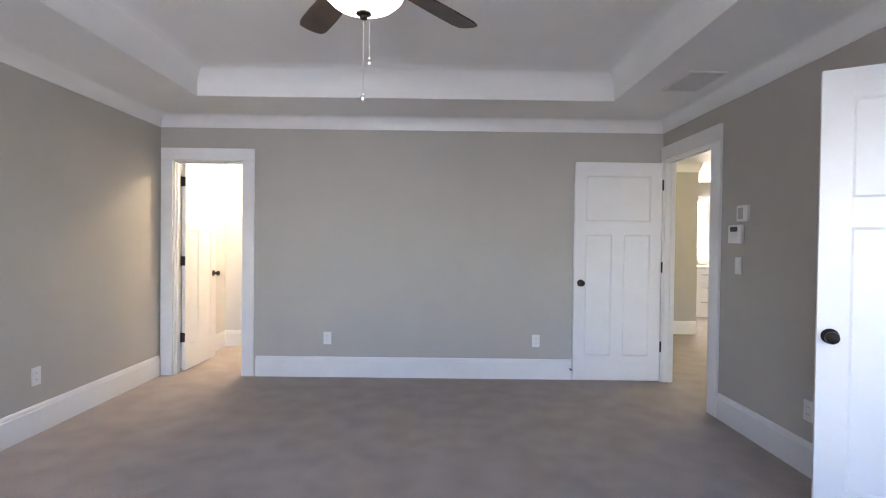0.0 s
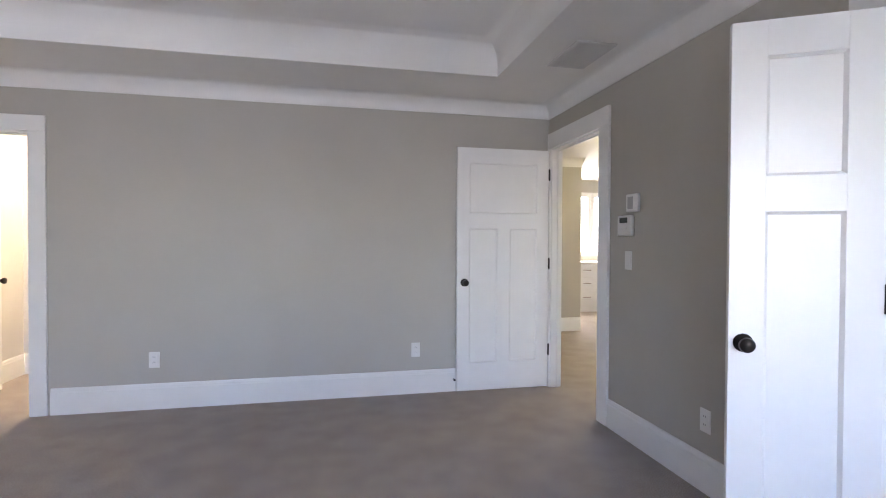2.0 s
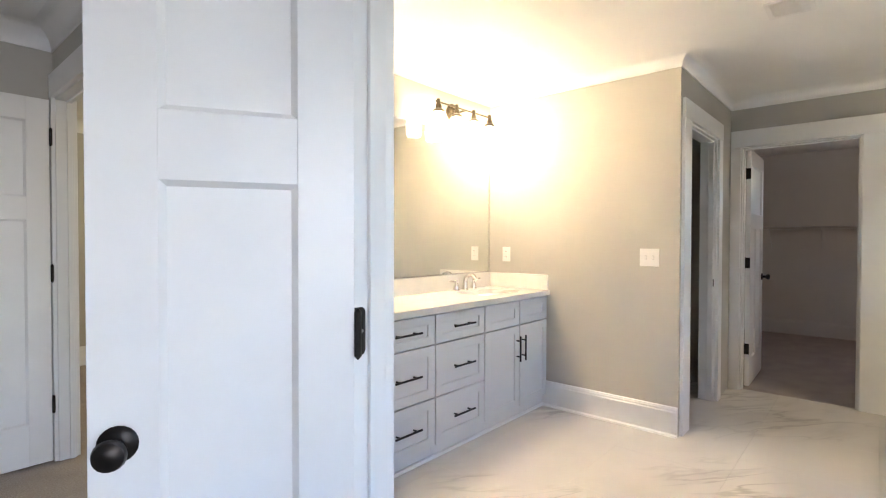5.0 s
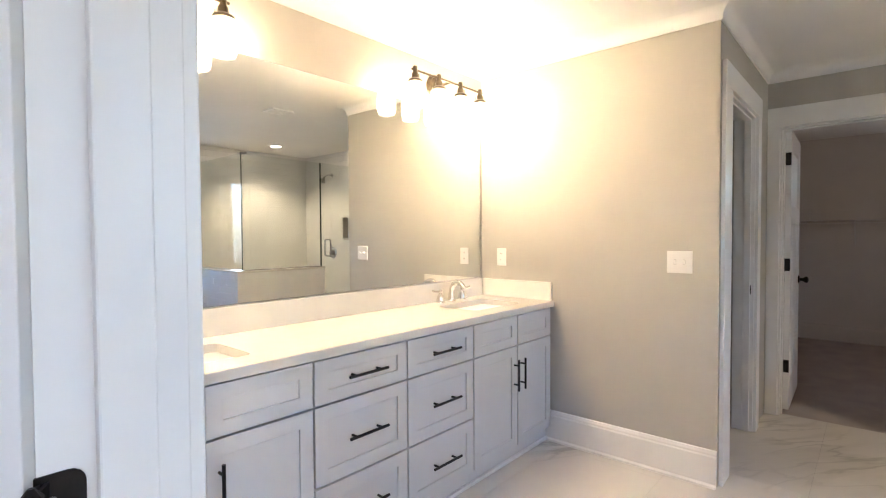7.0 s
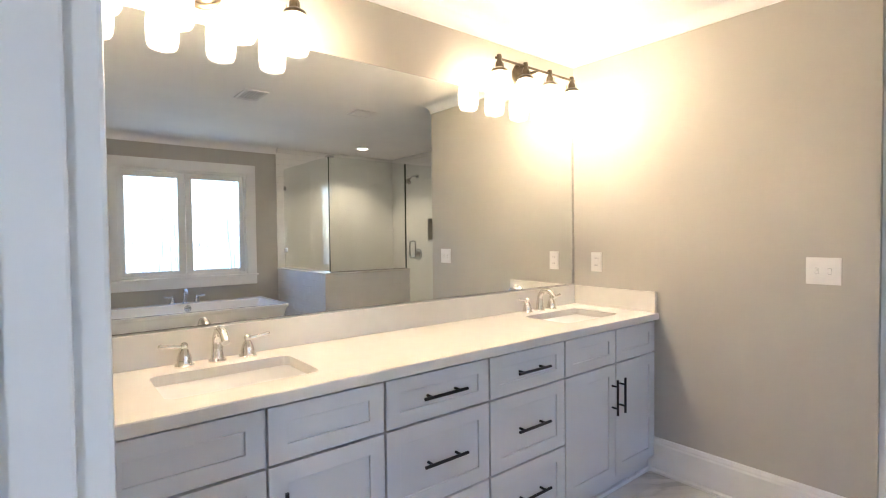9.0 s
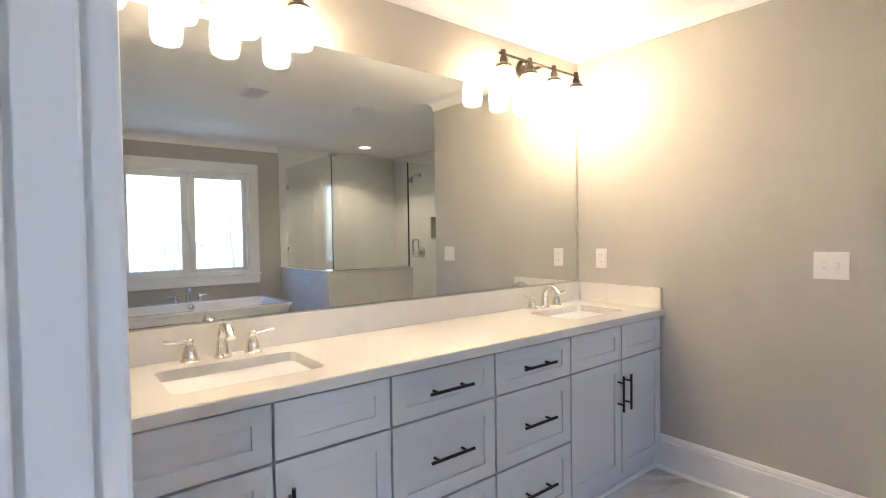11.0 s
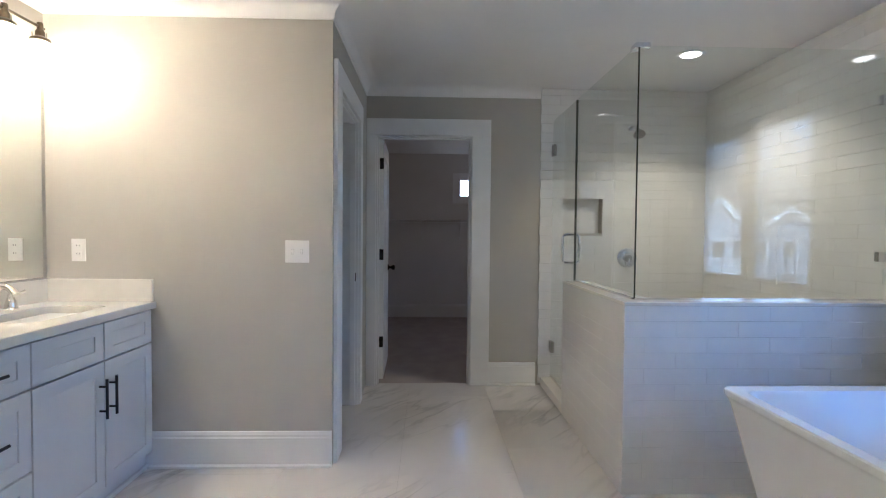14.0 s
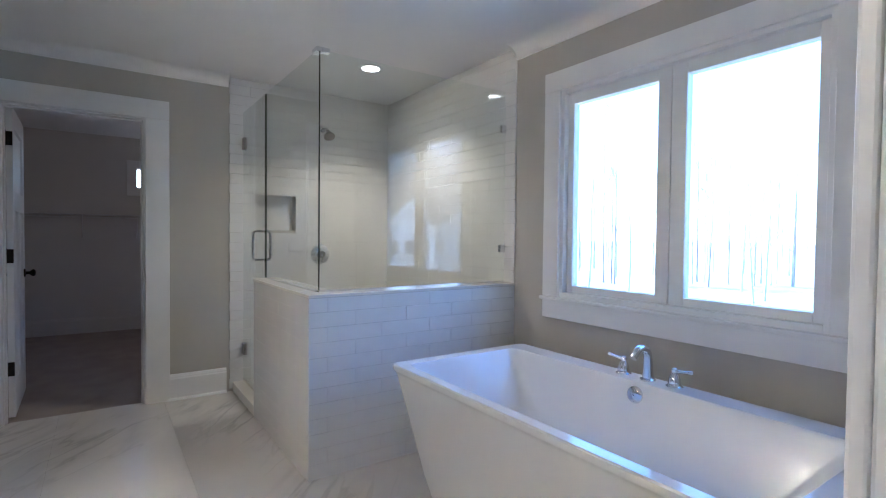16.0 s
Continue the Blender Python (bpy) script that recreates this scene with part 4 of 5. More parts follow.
# ---- window of the bathroom ----
def window(name, x0, x1, z0, z1, y0, y1, label, glazing, lights=2, casing=0.115):
    """A window in a wall across y, between y0 (outside) and y1 (room face)."""
    root = thing(name, ((x0 + x1) / 2, y1, z0), label, "window", kind="structure")
    f = 0.03
    yf0, yf1 = y0 + 0.02, y1 - 0.018
    bm = B()
    for a in ((x0, x0 + f, z0, z1), (x1 - f, x1, z0, z1), (x0 + f, x1 - f, z0, z0 + f), (x0 + f, x1 - f, z1 - f, z1)):
        box(bm, a[0], a[1], yf0, y1 + 0.001, a[2], a[3], 0.002)
    part("window_frame", bm, TRIM, root)
    w = (x1 - x0 - 2 * f) / lights
    for k in range(lights):
        a, b = x0 + f + k * w, x0 + f + (k + 1) * w
        s = 0.068
        sl, sr = (s, s) if lights == 1 else ((0.043, 0.076) if k == 0 else (0.07, 0.043))
        bm = B()
        ya, yb = yf0 + 0.015, yf1 - 0.012
        for q in ((a + 0.002, a + sl, z0 + f, z1 - f), (b - sr, b - 0.002, z0 + f, z1 - f), (a + sl, b - sr, z0 + f, z0 + f + 0.042), (a + sl, b - sr, z1 - f - 0.06, z1 - f)):
            box(bm, q[0], q[1], ya, yb, q[2], q[3], 0.004)
        sash = part("sash", bm, TRIM, root)
        part("pane", box(B(), a + sl - 0.005, b - sr + 0.005, ya + 0.018, ya + 0.022, z0 + f + 0.037, z1 - f - 0.06), glazing, sash)
    if casing:
        c = casing
        part("casing_leg", box(B(), x0 - c + 0.006, x0 + 0.006, y1 + 0.0005, y1 + 0.02, z0 + 0.001, z1 - 0.006, 0.003), TRIM, root)
        part("casing_leg", box(B(), x1 - 0.006, x1 + c - 0.006, y1 + 0.0005, y1 + 0.02, z0 + 0.001, z1 - 0.006, 0.003), TRIM, root)
        part("casing_head", box(B(), x0 - c + 0.006, x1 + c - 0.006, y1 + 0.0005, y1 + 0.022, z1 - 0.006, z1 + c - 0.006, 0.003), TRIM, root)
        part("window_sill", box(B(), x0 - c - 0.008, x1 + c + 0.008, y1 - 0.03, y1 + 0.034, z0 - 0.020, z0, 0.005), TRIM, root)
        part("apron", box(B(), x0 - c + 0.006, x1 + c - 0.006, y1 + 0.0005, y1 + 0.02, z0 - 0.010 - c, z0 - 0.021, 0.003), TRIM, root)
    return root


window("window_1", WO[0] - 0.001, WO[1] + 0.001, WO[2], WO[3] + 0.001, WY - 0.115, WY, "white double casement window with wide trim above the tub", PANE)
window("window_2", -1.25, 0.35, 0.75, 2.1, -0.865, -0.75, "white double bedroom window", PLAINPANE)
# added window, out of view, to carry the closet's fill
window("window_6", 7.9, 8.25, 1.1, 2.1, -0.30, -0.185, "unseen white closet side window added for the fill light", PLAINPANE, 1, 0)
window("window_3", 0.95, 1.65, 0.75, 2.1, -0.865, -0.75, "white bedroom window", PLAINPANE, 1)

# ---- freestanding tub ----
TCX, TCY, THX, THY, TZ = 3.662, 0.088, 0.848, 0.43, 0.61
tub = thing("bathtub", (TCX, TCY, 0), "white acrylic freestanding tub with flared sides", "bathtub")
ix, iy = 0.0, 0.032
loops = [(rrect(TCX, TCY, THX - 0.15, THY - 0.125, 0.03), 0.0), (rrect(TCX, TCY, THX - 0.125, THY - 0.10, 0.03), 0.10), (rrect(TCX, TCY, THX - 0.017, THY - 0.015, 0.03), 0.560), (rrect(TCX, TCY, THX - 0.005, THY - 0.005, 0.03), 0.577), (rrect(TCX, TCY, THX, THY, 0.03), 0.585), (rrect(TCX, TCY, THX, THY, 0.03), TZ - 0.006), (rrect(TCX, TCY, THX - 0.005, THY - 0.005, 0.028), TZ), (rrect(TCX, TCY + iy, THX - 0.062, THY - 0.085, 0.05), TZ - 0.001), (rrect(TCX, TCY + iy, THX - 0.072, THY - 0.093, 0.055), TZ - 0.014), (rrect(TCX, TCY + iy, THX - 0.28, THY - 0.135, 0.09), 0.24), (rrect(TCX, TCY + iy, THX - 0.33, THY - 0.185, 0.10), 0.175), (rrect(TCX, TCY + iy, THX - 0.40, THY - 0.24, 0.08), 0.165)]
part("shell", loft(B(), loops), ACRYLIC, tub, smooth=True)
ov = Matrix.Translation((3.672, -0.214, 0.556)) @ Matrix.Rotation(radians(-83), 4, "X")
part("overflow", lathe(B(), [(0.0, -0.01), (0.036, -0.01), (0.036, 0.008), (0.030, 0.013), (0.006, 0.014), (0.005, 0.010), (0.0, 0.010)], ov), CHROME, tub, "round chrome overflow cover", True)
part("drain", lathe(B(), [(0.0, 0.170), (0.03, 0.170), (0.031, 0.166), (0.0, 0.166)], Matrix.Translation((TCX + 0.3, TCY + iy, 0))), CHROME, tub, smooth=True)
faucet(pose(3.662, -0.285, TZ, 0, 0, 180), "chrome deck-mounted tub filler with two lever handles", CHROME, "tub_faucet", 0.122, 1.0, 1.22)

# ---- shower ----
HX0, HX1, HY0, HY1, HTOP, HEND = 4.78, 4.95, 0.66, 0.83, 0.912, 5.86
half = shell("wall_half", box(box(B(), HX0 + 0.008, HX1, WY, HY1 - 0.008, 0, HTOP), HX1, HEND, HY0, HY1 - 0.008, 0, HTOP), GROUT, "tiled half wall round the shower", "wall")
bm = box(box(B(), HX0 - 0.004, HX1 + 0.008, WY, HY1 + 0.004, HTOP, HTOP + 0.018, 0.003), HX1 + 0.008, HEND + 0.006, HY0 - 0.008, HY1 + 0.004, HTOP, HTOP + 0.018, 0.003)
shell("trim_half_wall_cap", bm, QUARTZ, "white stone cap on the shower half wall", "trim")
shell("trim_shower_curb", box(B(), HEND + 0.001, CX - 0.001, HY0 + 0.02, HY1, 0, 0.070, 0.003), QUARTZ, "white shower curb", "trim")
shell("floor_shower", box(B(), HX1, CX, WY, HY0 + 0.02, -0.007, 0.02), GROUT, "pale shower floor", "floor")

GX, GY, GT = 4.878, 0.750, 2.172
panel = thing("shower_glass_panel", (GX, 0.1, 0.93), "fixed clear glass shower panel on the half wall", "glass panel", "shower glass")
part("glass", box(B(), GX - 0.005, GX + 0.005, WY + 0.012, GY - 0.008, HTOP + 0.0185, GT), GLASS, panel)
part("edge", box(B(), GX - 0.0055, GX + 0.0055, GY - 0.008, GY - 0.004, HTOP + 0.0185, GT), EDGE, panel, "dark green glass edge")
for z in (1.15, 1.93):
    part("clip", box(B(), GX - 0.012, GX + 0.012, WY + 0.0105, WY + 0.05, z - 0.025, z + 0.025, 0.002), CHROME, panel, "chrome wall clip")
part("seal", box(B(), GX - 0.008, GX + 0.008, WY + 0.0105, GY - 0.004, HTOP + 0.0182, HTOP + 0.026), CHROME, panel, "thin metal channel")
panel = thing("shower_glass_panel", (5.38, GY, 0.93), "fixed clear glass panel beside the shower door", "glass panel", "shower glass")
part("glass", box(B(), GX - 0.004, HEND - 0.002, GY - 0.005, GY + 0.005, HTOP + 0.0185, GT), GLASS, panel)
part("edge", box(B(), HEND - 0.002, HEND + 0.003, GY - 0.0055, GY + 0.0055, HTOP + 0.0185, GT), EDGE, panel, "dark green glass edge")
part("seal", box(B(), GX + 0.01, HEND - 0.002, GY - 0.008, GY + 0.008, HTOP + 0.0182, HTOP + 0.026), CHROME, panel, "thin metal channel")
bm = box(box(B(), GX - 0.016, GX + 0.055, GY - 0.016, GY + 0.016, GT - 0.012, GT + 0.012, 0.002), GX - 0.016, GX + 0.016, GY - 0.055, GY - 0.016, GT - 0.012, GT + 0.012, 0.002)
part("corner_clamp", bm, CHROME, panel, "chrome corner clamp")
gdoor = thing("shower_glass_door", (6.18, GY, 0.076), "frameless clear glass shower door with chrome handle", "shower door")
part("glass", box(B(), HEND + 0.012, CX - 0.016, GY - 0.005, GY + 0.005, 0.088, GT), GLASS, gdoor)
part("edge", box(B(), HEND + 0.008, HEND + 0.012, GY - 0.0055, GY + 0.0055, 0.088, GT), EDGE, gdoor, "dark green glass edge")
part("sweep", box(B(), HEND + 0.012, CX - 0.016, GY - 0.006, GY + 0.006, 0.076, 0.09), NICKEL, gdoor, "metal bottom sweep")
for z in (0.33, 1.93):
    part("hinge", box(B(), CX - 0.075, CX - 0.0105, GY - 0.014, GY + 0.014, z - 0.045, z + 0.045, 0.003), DARKNICKEL, gdoor, "square dark nickel glass hinge")
for sy in (-1, 1):
    pts = [(5.965, GY, 1.05), (5.965, GY + sy * 0.045, 1.05), (5.965, GY + sy * 0.058, 1.063), (5.965, GY + sy * 0.06, 1.15), (5.965, GY + sy * 0.058, 1.237), (5.965, GY + sy * 0.045, 1.25), (5.965, GY, 1.25)]
    part("handle", tube(B(), pts, 0.0095, 12), CHROME, gdoor, "chrome pull handle", True)

valve = thing("shower_valve", (CX, 0.125, 1.062), "round chrome shower valve trim", "shower valve")
m = Matrix.Translation((CX - 0.009, 0.125, 1.062)) @ Matrix.Rotation(radians(-90), 4, "Y")
part("plate", lathe(B(), [(0.0, 0.0), (0.082, 0.0), (0.082, 0.005), (0.070, 0.012), (0.045, 0.014), (0.0, 0.015)], m, 32), CHROME, valve, smooth=True)
part("hub", lathe(B(), [(0.034, 0.013), (0.032, 0.045), (0.026, 0.052), (0.0, 0.053)], m, 24), DARKNICKEL, valve, smooth=True)
part("lever", tube(B(), [(CX - 0.05, 0.125, 1.062), (CX - 0.062, 0.125, 1.05), (CX - 0.066, 0.125, 1.00)], [0.010, 0.008, 0.006], 10), CHROME, valve, smooth=True)
head = thing("wall_shower", (CX - 0.13, 0.11, 2.06), "chrome shower rose on a curved wall arm", "shower")
m = Matrix.Translation((CX - 0.009, 0.11, 2.13)) @ Matrix.Rotation(radians(-90), 4, "Y")
part("flange", lathe(B(), [(0.0, 0.0), (0.03, 0.0), (0.028, 0.008), (0.012, 0.012), (0.0, 0.012)], m), CHROME, head, smooth=True)
part("arm", tube(B(), [(CX - 0.01, 0.11, 2.13), (CX - 0.06, 0.11, 2.135), (CX - 0.11, 0.11, 2.12), (CX - 0.14, 0.11, 2.09)], 0.0105, 12), CHROME, head, smooth=True)
m = Matrix.Translation((CX - 0.14, 0.11, 2.09)) @ Matrix.Rotation(radians(215), 4, "Y")
part("spray_head", lathe(B(), [(0.0, -0.01), (0.014, -0.008), (0.016, 0.01), (0.024, 0.022), (0.044, 0.05), (0.046, 0.062), (0.040, 0.066), (0.0, 0.064)], m, 24), DARKNICKEL, head, smooth=True)
niche = shell("trim_shower_niche", box(B(), CX + 0.085, CX + 0.095, 0.335, 0.66, 1.262, 1.55), TILE, "recessed tiled shower niche", "niche")
dl = thing("recessed_light", (5.69, 0.06, CEIL), "white recessed ceiling downlight, lit, over the shower", "ceiling light")
m = Matrix.Translation((5.69, 0.06, 0))
part("trim_ring", lathe(B(), [(0.062, CEIL - 0.001), (0.090, CEIL - 0.001), (0.091, CEIL - 0.005), (0.070, CEIL - 0.009), (0.062, CEIL - 0.006), (0.062, CEIL - 0.001)], m, 32, False), PLASTIC, dl, smooth=True)
part("lens", lathe(B(), [(0.0, CEIL - 0.003), (0.064, CEIL - 0.003), (0.064, CEIL - 0.0045), (0.0, CEIL - 0.0045)], m, 32), DISC, dl, "glowing round lens")

# ---- walk-in closet and hall ----
shelf = thing("wire_shelf", (9.72, 1.8, 1.44), "white wire closet shelf on the far wall", "shelf")
for k in range(7):
    x = 9.60 + 0.045 * k
    part("wire", cyl(B(), (x, 1.05, 1.445), (x, 2.55, 1.445), 0.004, seg=6), WIRE, shelf)
part("front_wire", cyl(B(), (9.60, 1.05, 1.41), (9.60, 2.55, 1.41), 0.004, seg=6), WIRE, shelf)
for k in range(40):
    y = 1.06 + k * 0.038
    part("cross_wire", cyl(B(), (9.595, y, 1.449), (9.878, y, 1.449), 0.002, seg=5), WIRE, shelf)
for y in (1.30, 1.86, 2.42):
    part("bracket", tube(B(), [(9.60, y, 1.44), (9.74, y, 1.30), (9.877, y, 1.16)], 0.006, 6), WIRE, shelf)
root = thing("window_4", (9.88, 1.17, 1.815), "small square closet window with white frame", "window", kind="structure")
bm = B()
for a in ((0.935, 1.045, 1.705, 2.15), (1.295, 1.405, 1.705, 2.15), (1.045, 1.295, 1.705, 1.815), (1.045, 1.295, 2.05, 2.15)):
    box(bm, 9.86, 9.8795, *a, 0.002)
part("window_frame", bm, TRIM, root)
part("pane", box(B(), 9.93, 9.934, 1.044, 1.296, 1.814, 2.051), PLAINPANE, root)

hutch = thing("built_in_cabinet", (5.5, 9.25, 0), "white built-in drawer cabinet under a bright hall window", "cabinet")
part("body", box(B(), 4.75, 6.3, 9.02, 9.499, 0.0, 0.86), TRIM, hutch)
part("worktop", box(B(), 4.72, 6.33, 8.985, 9.499, 0.861, 0.90, 0.004), QUARTZ, hutch)
for x0 in (4.78, 5.30, 5.80):
    for z0, z1 in ((0.12, 0.36), (0.37, 0.61), (0.62, 0.83)):
        d = part("drawer", box(B(), x0, x0 + 0.47, 9.0, 9.0195, z0, z1, 0.004), TRIM, hutch)
        part("handle", box(B(), x0 + 0.16, x0 + 0.31, 8.975, 8.9995, (z0 + z1) / 2 + 0.02, (z0 + z1) / 2 + 0.035, 0.003), NICKEL, d, "metal bin pull")
window("window_5", 4.7, 6.0, 1.0, 2.2, 9.53, 9.50, "bright white hall window", PLAINPANE, 2, 0)

# ---- outdoors ----
GZ = -4.2
shell("ground", box(B(), -900, 900, -900, 900, GZ - 1.0, GZ), GRASS, "pale winter lawn reaching the horizon", "ground")
tagged(link("house_base", box(B(), -2.6, 10.2, -0.86, 9.8, GZ, -0.401), SIDING), "grey sided lower storey under these rooms", "house", kind="structure")


def house(x, y, w, d, h, rise, turn, siding, label):
    root = thing("house", (x, y, GZ), label, "house", "houses across the street")
    m = pose(x, y, GZ, 0, 0, turn)

    def put(name, bm, material, parent=root, label=""):
        bm.transform(m)
        return part(name, bm, material, parent, label)

    put("wall", box(B(), -w / 2, w / 2, -d / 2, d / 2, 0, h), siding)
    bm = B()
    for yy in (-d / 2, d / 2):
        for s in (1,):
            a = [bm.verts.new(v) for v in ((-w / 2, yy, h), (w / 2, yy, h), (0, yy, h + rise))]
            bm.faces.new(a if yy < 0 else a[::-1])
    put("gable", bm, siding)
    for sx in (-1, 1):
        bm = B()
        e = 0.4
        v = []
        for yy in (-d / 2 - e, d / 2 + e):
            for xx, zz in ((0, h + rise + 0.12), (sx * (w / 2 + e), h - e * rise * 2 / w + 0.12), (sx * (w / 2 + e), h - e * rise * 2 / w - 0.06), (0, h + rise - 0.06)):
                v.append(bm.verts.new((xx, yy, zz)))
        bm.faces.new(v[:4]), bm.faces.new(v[4:])
        for i in range(4):
            bm.faces.new((v[i], v[(i + 1) % 4], v[4 + (i + 1) % 4], v[4 + i]))
        bmesh.ops.recalc_face_normals(bm, faces=bm.faces[:])
        put("roof", bm, ROOF)
        bm = B()
        box(bm, sx * w / 2 - 0.08, sx * w / 2 + 0.08, d / 2 + 0.0, d / 2 + 0.03, 0, h)
        put("corner_board", bm, TRIM)
        slope = math.atan2(rise, w / 2)
        bm = box(B(), 0, math.hypot(rise, w / 2) + 0.3, d / 2 + 0.40, d / 2 + 0.46, -0.16, 0.16)
        bm.transform(Matrix.Translation((0, 0, h + rise)) @ Matrix.Rotation(slope if sx > 0 else math.pi - slope, 4, "Y"))
        put("rake_board", bm, TRIM)
    for zz in (0.9, 3.6):
        for k in range(3):
            cx = -w / 2 + w * (k + 0.5) / 3
            wd = put("window", box(B(), cx - 0.6, cx + 0.6, d / 2 + 0.001, d / 2 + 0.06, zz, zz + 1.6), TRIM, root, "white window frame")
            put("pane", box(B(), cx - 0.48, cx + 0.48, d / 2 + 0.055, d / 2 + 0.07, zz + 0.12, zz + 1.48), DARKPANE, wd)
    return root


house(-37.0, -24.5, 4.4, 10.0, 5.9, 2.6, -60, SIDING, "pale grey two-storey house with white gable trim")
house(-37.4, -31.4, 6.4, 10.0, 5.2, 2.6, -54, SIDING2, "mid-grey two-storey house with white-trimmed windows")



def tree(x, y, height, seed):
    rnd = random.Random(seed)
    root = thing("bare_tree", (x, y, GZ), "tall bare grey-brown winter tree", "tree", "bare trees outdoors")
    lean = Vector((rnd.uniform(-0.06, 0.06), rnd.uniform(-0.06, 0.06), 1))
    base = Vector((x, y, GZ - 0.1))
    pts = [base + lean * (height * k / 8) + Vector((rnd.uniform(-0.08, 0.08), rnd.uniform(-0.08, 0.08), 0)) for k in range(9)]
    r0 = 0.0085 * height
    part("trunk", tube(B(), pts, [r0 * (1 - 0.105 * k) for k in range(9)], 8), BARK, root, smooth=True)
    for k in range(13):
        u = rnd.uniform(0.35, 0.97)
        i = min(int(u * 8), 7)
        p = pts[i].lerp(pts[i + 1], u * 8 - i)
        a = rnd.uniform(0, 2 * math.pi)
        length = height * rnd.uniform(0.12, 0.26) * (1.25 - u)
        d = Vector((math.cos(a), math.sin(a), rnd.uniform(0.5, 1.2))).normalized()
        bm = B()
        q = [p, p + d * length * 0.5 + Vector((0, 0, length * 0.06)), p + d * length + Vector((0, 0, length * 0.25))]
        tube(bm, q, [r0 * 0.32 * (1.1 - u) + 0.012, r0 * 0.2 * (1.1 - u) + 0.01, 0.006], 5)
        for s in range(5):
            b0 = q[0].lerp(q[2], rnd.uniform(0.3, 0.95))
            e = Vector((rnd.uniform(-1, 1), rnd.uniform(-1, 1), rnd.uniform(0.2, 1.2))).normalized() * length * rnd.uniform(0.25, 0.5)
            tube(bm, [b0, b0 + e * 0.6, b0 + e], [0.012, 0.009, 0.004], 4)
        part("limb", bm, BARK, root)
    return root


rt = random.Random(5)
for k in range(22):
    tree(rt.uniform(-20, 34), rt.uniform(-60, -24), rt.uniform(11, 17), 100 + k)
for k in range(34):
    a, d = radians(rt.uniform(198, 232)), rt.uniform(54, 76)
    tree(3 + d * math.cos(a), d * math.sin(a), rt.uniform(14, 20), 200 + k)

# far winter woods behind the houses and the yard
def winter_woods(count, seed):
    rnd = random.Random(seed)
    verts, faces = [], []

    def stick(p, q, r0, r1):
        n = len(verts)
        for c, r in ((p, r0), (q, r1)):
            for k in range(3):
                verts.append((c[0] + r * math.cos(2.094 * k), c[1] + r * math.sin(2.094 * k), c[2]))
        for k in range(3):
            faces.append((n + k, n + (k + 1) % 3, n + 3 + (k + 1) % 3, n + 3 + k))

    for i in range(count):
        a, d = radians(rnd.uniform(197, 236) if i < 520 else rnd.uniform(236, 318)), rnd.uniform(60, 96)
        x, y, h = 3 + d * math.cos(a), d * math.sin(a), rnd.uniform(15, 25)
        lx, ly = rnd.uniform(-0.6, 0.6), rnd.uniform(-0.6, 0.6)
        r = rnd.uniform(0.10, 0.22)
        stick((x, y, GZ - 0.1), (x + lx, y + ly, GZ + h), r, 0.02)
        for k in range(20):
            u = rnd.uniform(0.2, 0.97)
            p = (x + lx * u, y + ly * u, GZ + h * u)
            b, m = rnd.uniform(0, 6.283), (1.25 - u) * rnd.uniform(1.6, 4.2)
            q = (p[0] + m * math.cos(b), p[1] + m * math.sin(b), p[2] + m * rnd.uniform(0.4, 1.2))
            stick(p, q, 0.06, 0.02)
            for j in range(3):
                w = rnd.uniform(0.3, 0.9)
                e = tuple(p[c] + (q[c] - p[c]) * w for c in range(3))
                stick(e, (e[0] + rnd.uniform(-1.2, 1.2), e[1] + rnd.uniform(-1.2, 1.2), e[2] + rnd.uniform(0.2, 1.3)), 0.035, 0.015)
    me = bpy.data.meshes.new("winter_woods")
    me.from_pydata(verts, [], faces)
    me.materials.append(WOODS)
    ob = new("winter_woods", me)
    return tagged(ob, "dense brown-grey bare winter woods beyond the houses", "woods", kind="stuff")


winter_woods(680, 41)

# ---- tiles, one by one ----
TILES = {}


def tile_mesh(axis, sign, w, h, edge=0.0007):
    key = (axis, sign, round(w, 4), round(h, 4), edge)
    if key not in TILES:
        c, t = edge, 0.008
        bm = B()
        back = [(-w / 2, -h / 2), (w / 2, -h / 2), (w / 2, h / 2), (-w / 2, h / 2)]
        rings = []
        for inset, off in ((0, 0.0), (0, t - c), (c, t)):
            ring = []
            for u, v in back:
                uu, vv = u - math.copysign(inset, u), v - math.copysign(inset, v)
                ring.append(bm.verts.new((sign * off, uu, vv) if axis == "x" else ((uu, sign * off, vv) if axis == "y" else (uu, vv, sign * off))))
            rings.append(ring)
        for a, b in zip(rings, rings[1:]):
            for k in range(4):
                bm.faces.new((a[k], a[(k + 1) % 4], b[(k + 1) % 4], b[k]))
        bm.faces.new(rings[-1])
        bmesh.ops.recalc_face_normals(bm, faces=bm.faces[:])
        me = bpy.data.meshes.new("tile")
        bm.to_mesh(me)
        bm.free()
        me.materials.append(MARBLE if axis == "z" else TILE)
        TILES[key] = me
    return TILES[key]


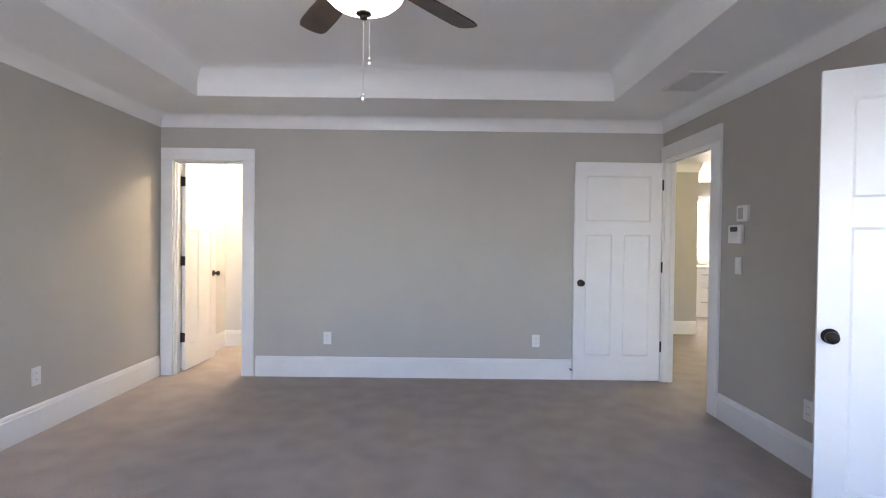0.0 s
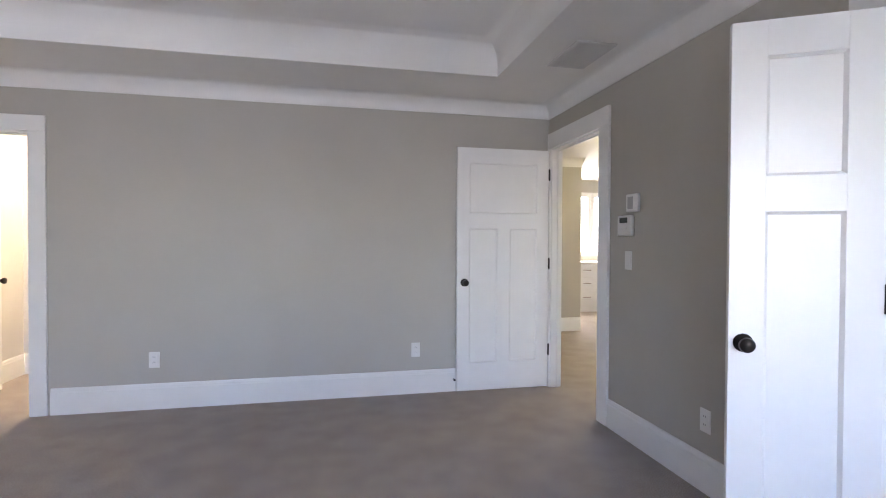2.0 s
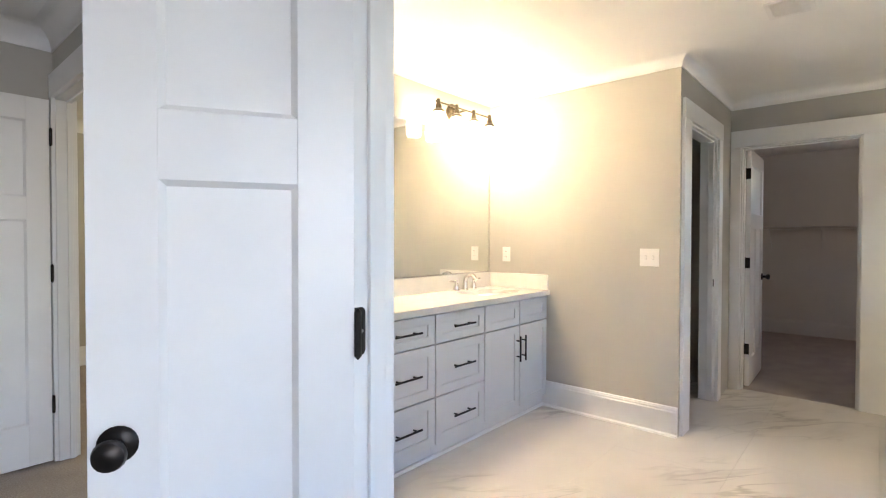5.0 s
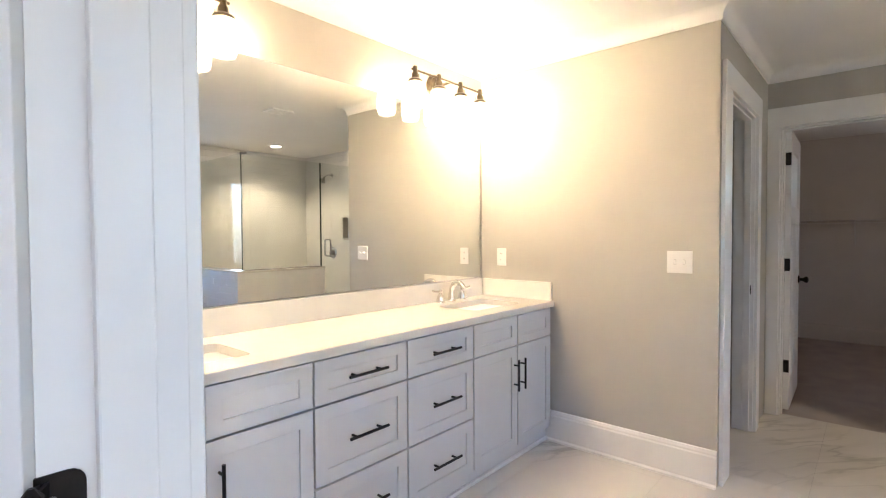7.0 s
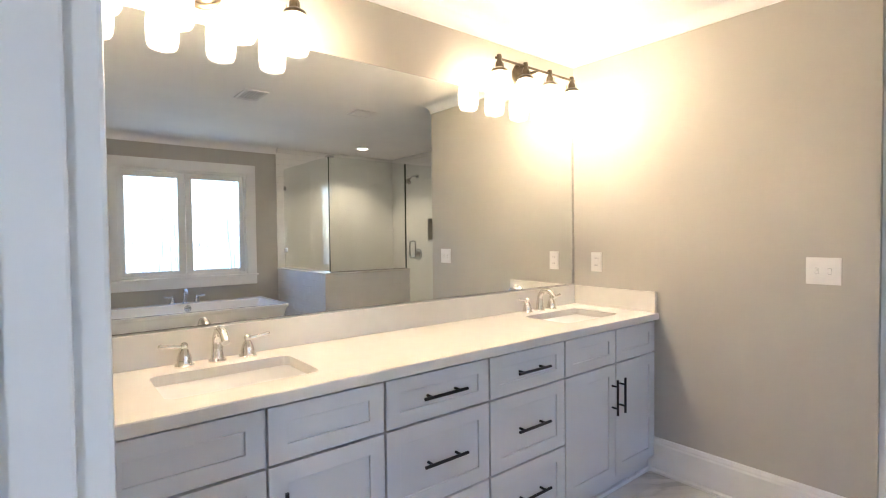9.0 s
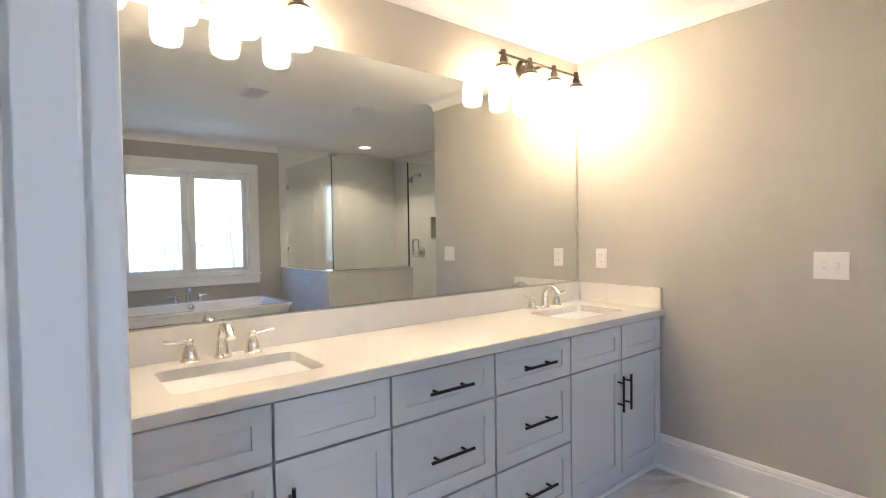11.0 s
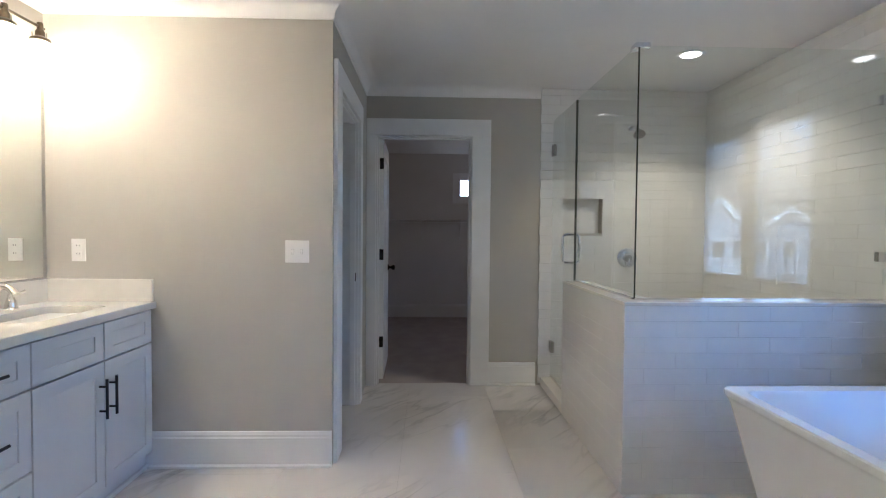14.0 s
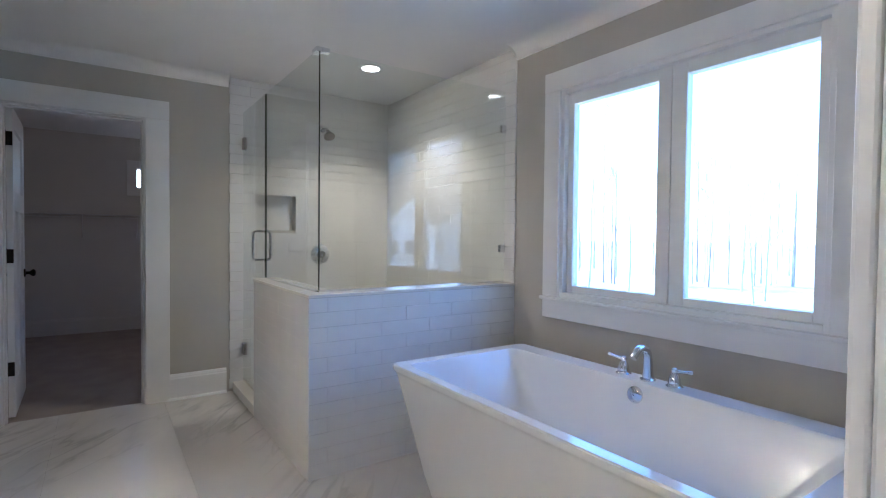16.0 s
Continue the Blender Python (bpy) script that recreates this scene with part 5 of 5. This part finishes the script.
def lay(parent, axis, sign, pos, u0, u1, v0, v1, length, height, shift, gap=0.0011, hole=None, uneven=1.0, edge=0.0007):
    """Running-bond tiles on a plane; hole: (u0, u1, v0, v1) left free."""
    rows = int(math.ceil((v1 - v0) / height - 1e-6))
    rnd = random.Random(len(TILES) + rows)
    for r in range(rows):
        a, b = v0 + r * height, min(v0 + (r + 1) * height, v1)
        if b - a < 0.012:
            continue
        u = u0 - ((shift + (length / 2 if r % 2 else 0)) % length)
        while u < u1 - 0.01:
            s, e = max(u, u0), min(u + length, u1)
            spans = [(s, e)]
            if hole and a < hole[3] - 0.01 and b > hole[2] + 0.01:
                spans = [q for q in ((s, min(e, hole[0])), (max(s, hole[1]), e)) if q[1] - q[0] > 0.012]
            for s2, e2 in spans:
                if e2 - s2 < 0.012:
                    continue
                ob = new("tile", tile_mesh(axis, sign, e2 - s2 - gap, b - a - gap, edge))
                c, d = (s2 + e2) / 2, (a + b) / 2
                jit = rnd.uniform(-0.0004, 0.0004) * uneven
                ob.location = (pos + jit, c, d) if axis == "x" else ((c, pos + jit, d) if axis == "y" else (c, d, pos + jit * 0.2))
                if axis == "x":
                    ob.rotation_euler = (0, rnd.uniform(-0.004, 0.004) * uneven, rnd.uniform(-0.003, 0.003) * uneven)
                elif axis == "y":
                    ob.rotation_euler = (rnd.uniform(-0.004, 0.004) * uneven, 0, rnd.uniform(-0.003, 0.003) * uneven)
                ob.parent = parent
            u += length


L, H = 0.305, 0.0762
lay(half, "x", -1, HX0 + 0.008, WY, HY1, 0.0, HTOP - 0.001, L, H, 0.11, uneven=1.6)
lay(half, "y", 1, HY1 - 0.008, HX0, HEND, 0.0, HTOP - 0.001, L, H, 0.1, gap=0.0003, uneven=0.15, edge=0.0001)
lay(wall_window, "y", 1, WY + 0.001, HX0, CX, 0.02, CEIL - 0.001, L, H, 0.05, edge=0.0004)
lay(wall_closet, "x", -1, CX - 0.001, WY + 0.009, 0.855, 0.02, CEIL - 0.001, L, H, 0.0, hole=(0.335, 0.66, 1.262, 1.55))
lay(floor_bath, "z", 1, -0.008, 2.462, CX + 0.05, WY, VY, 0.61, 0.61, 0.2, gap=0.0005, edge=0.0004)
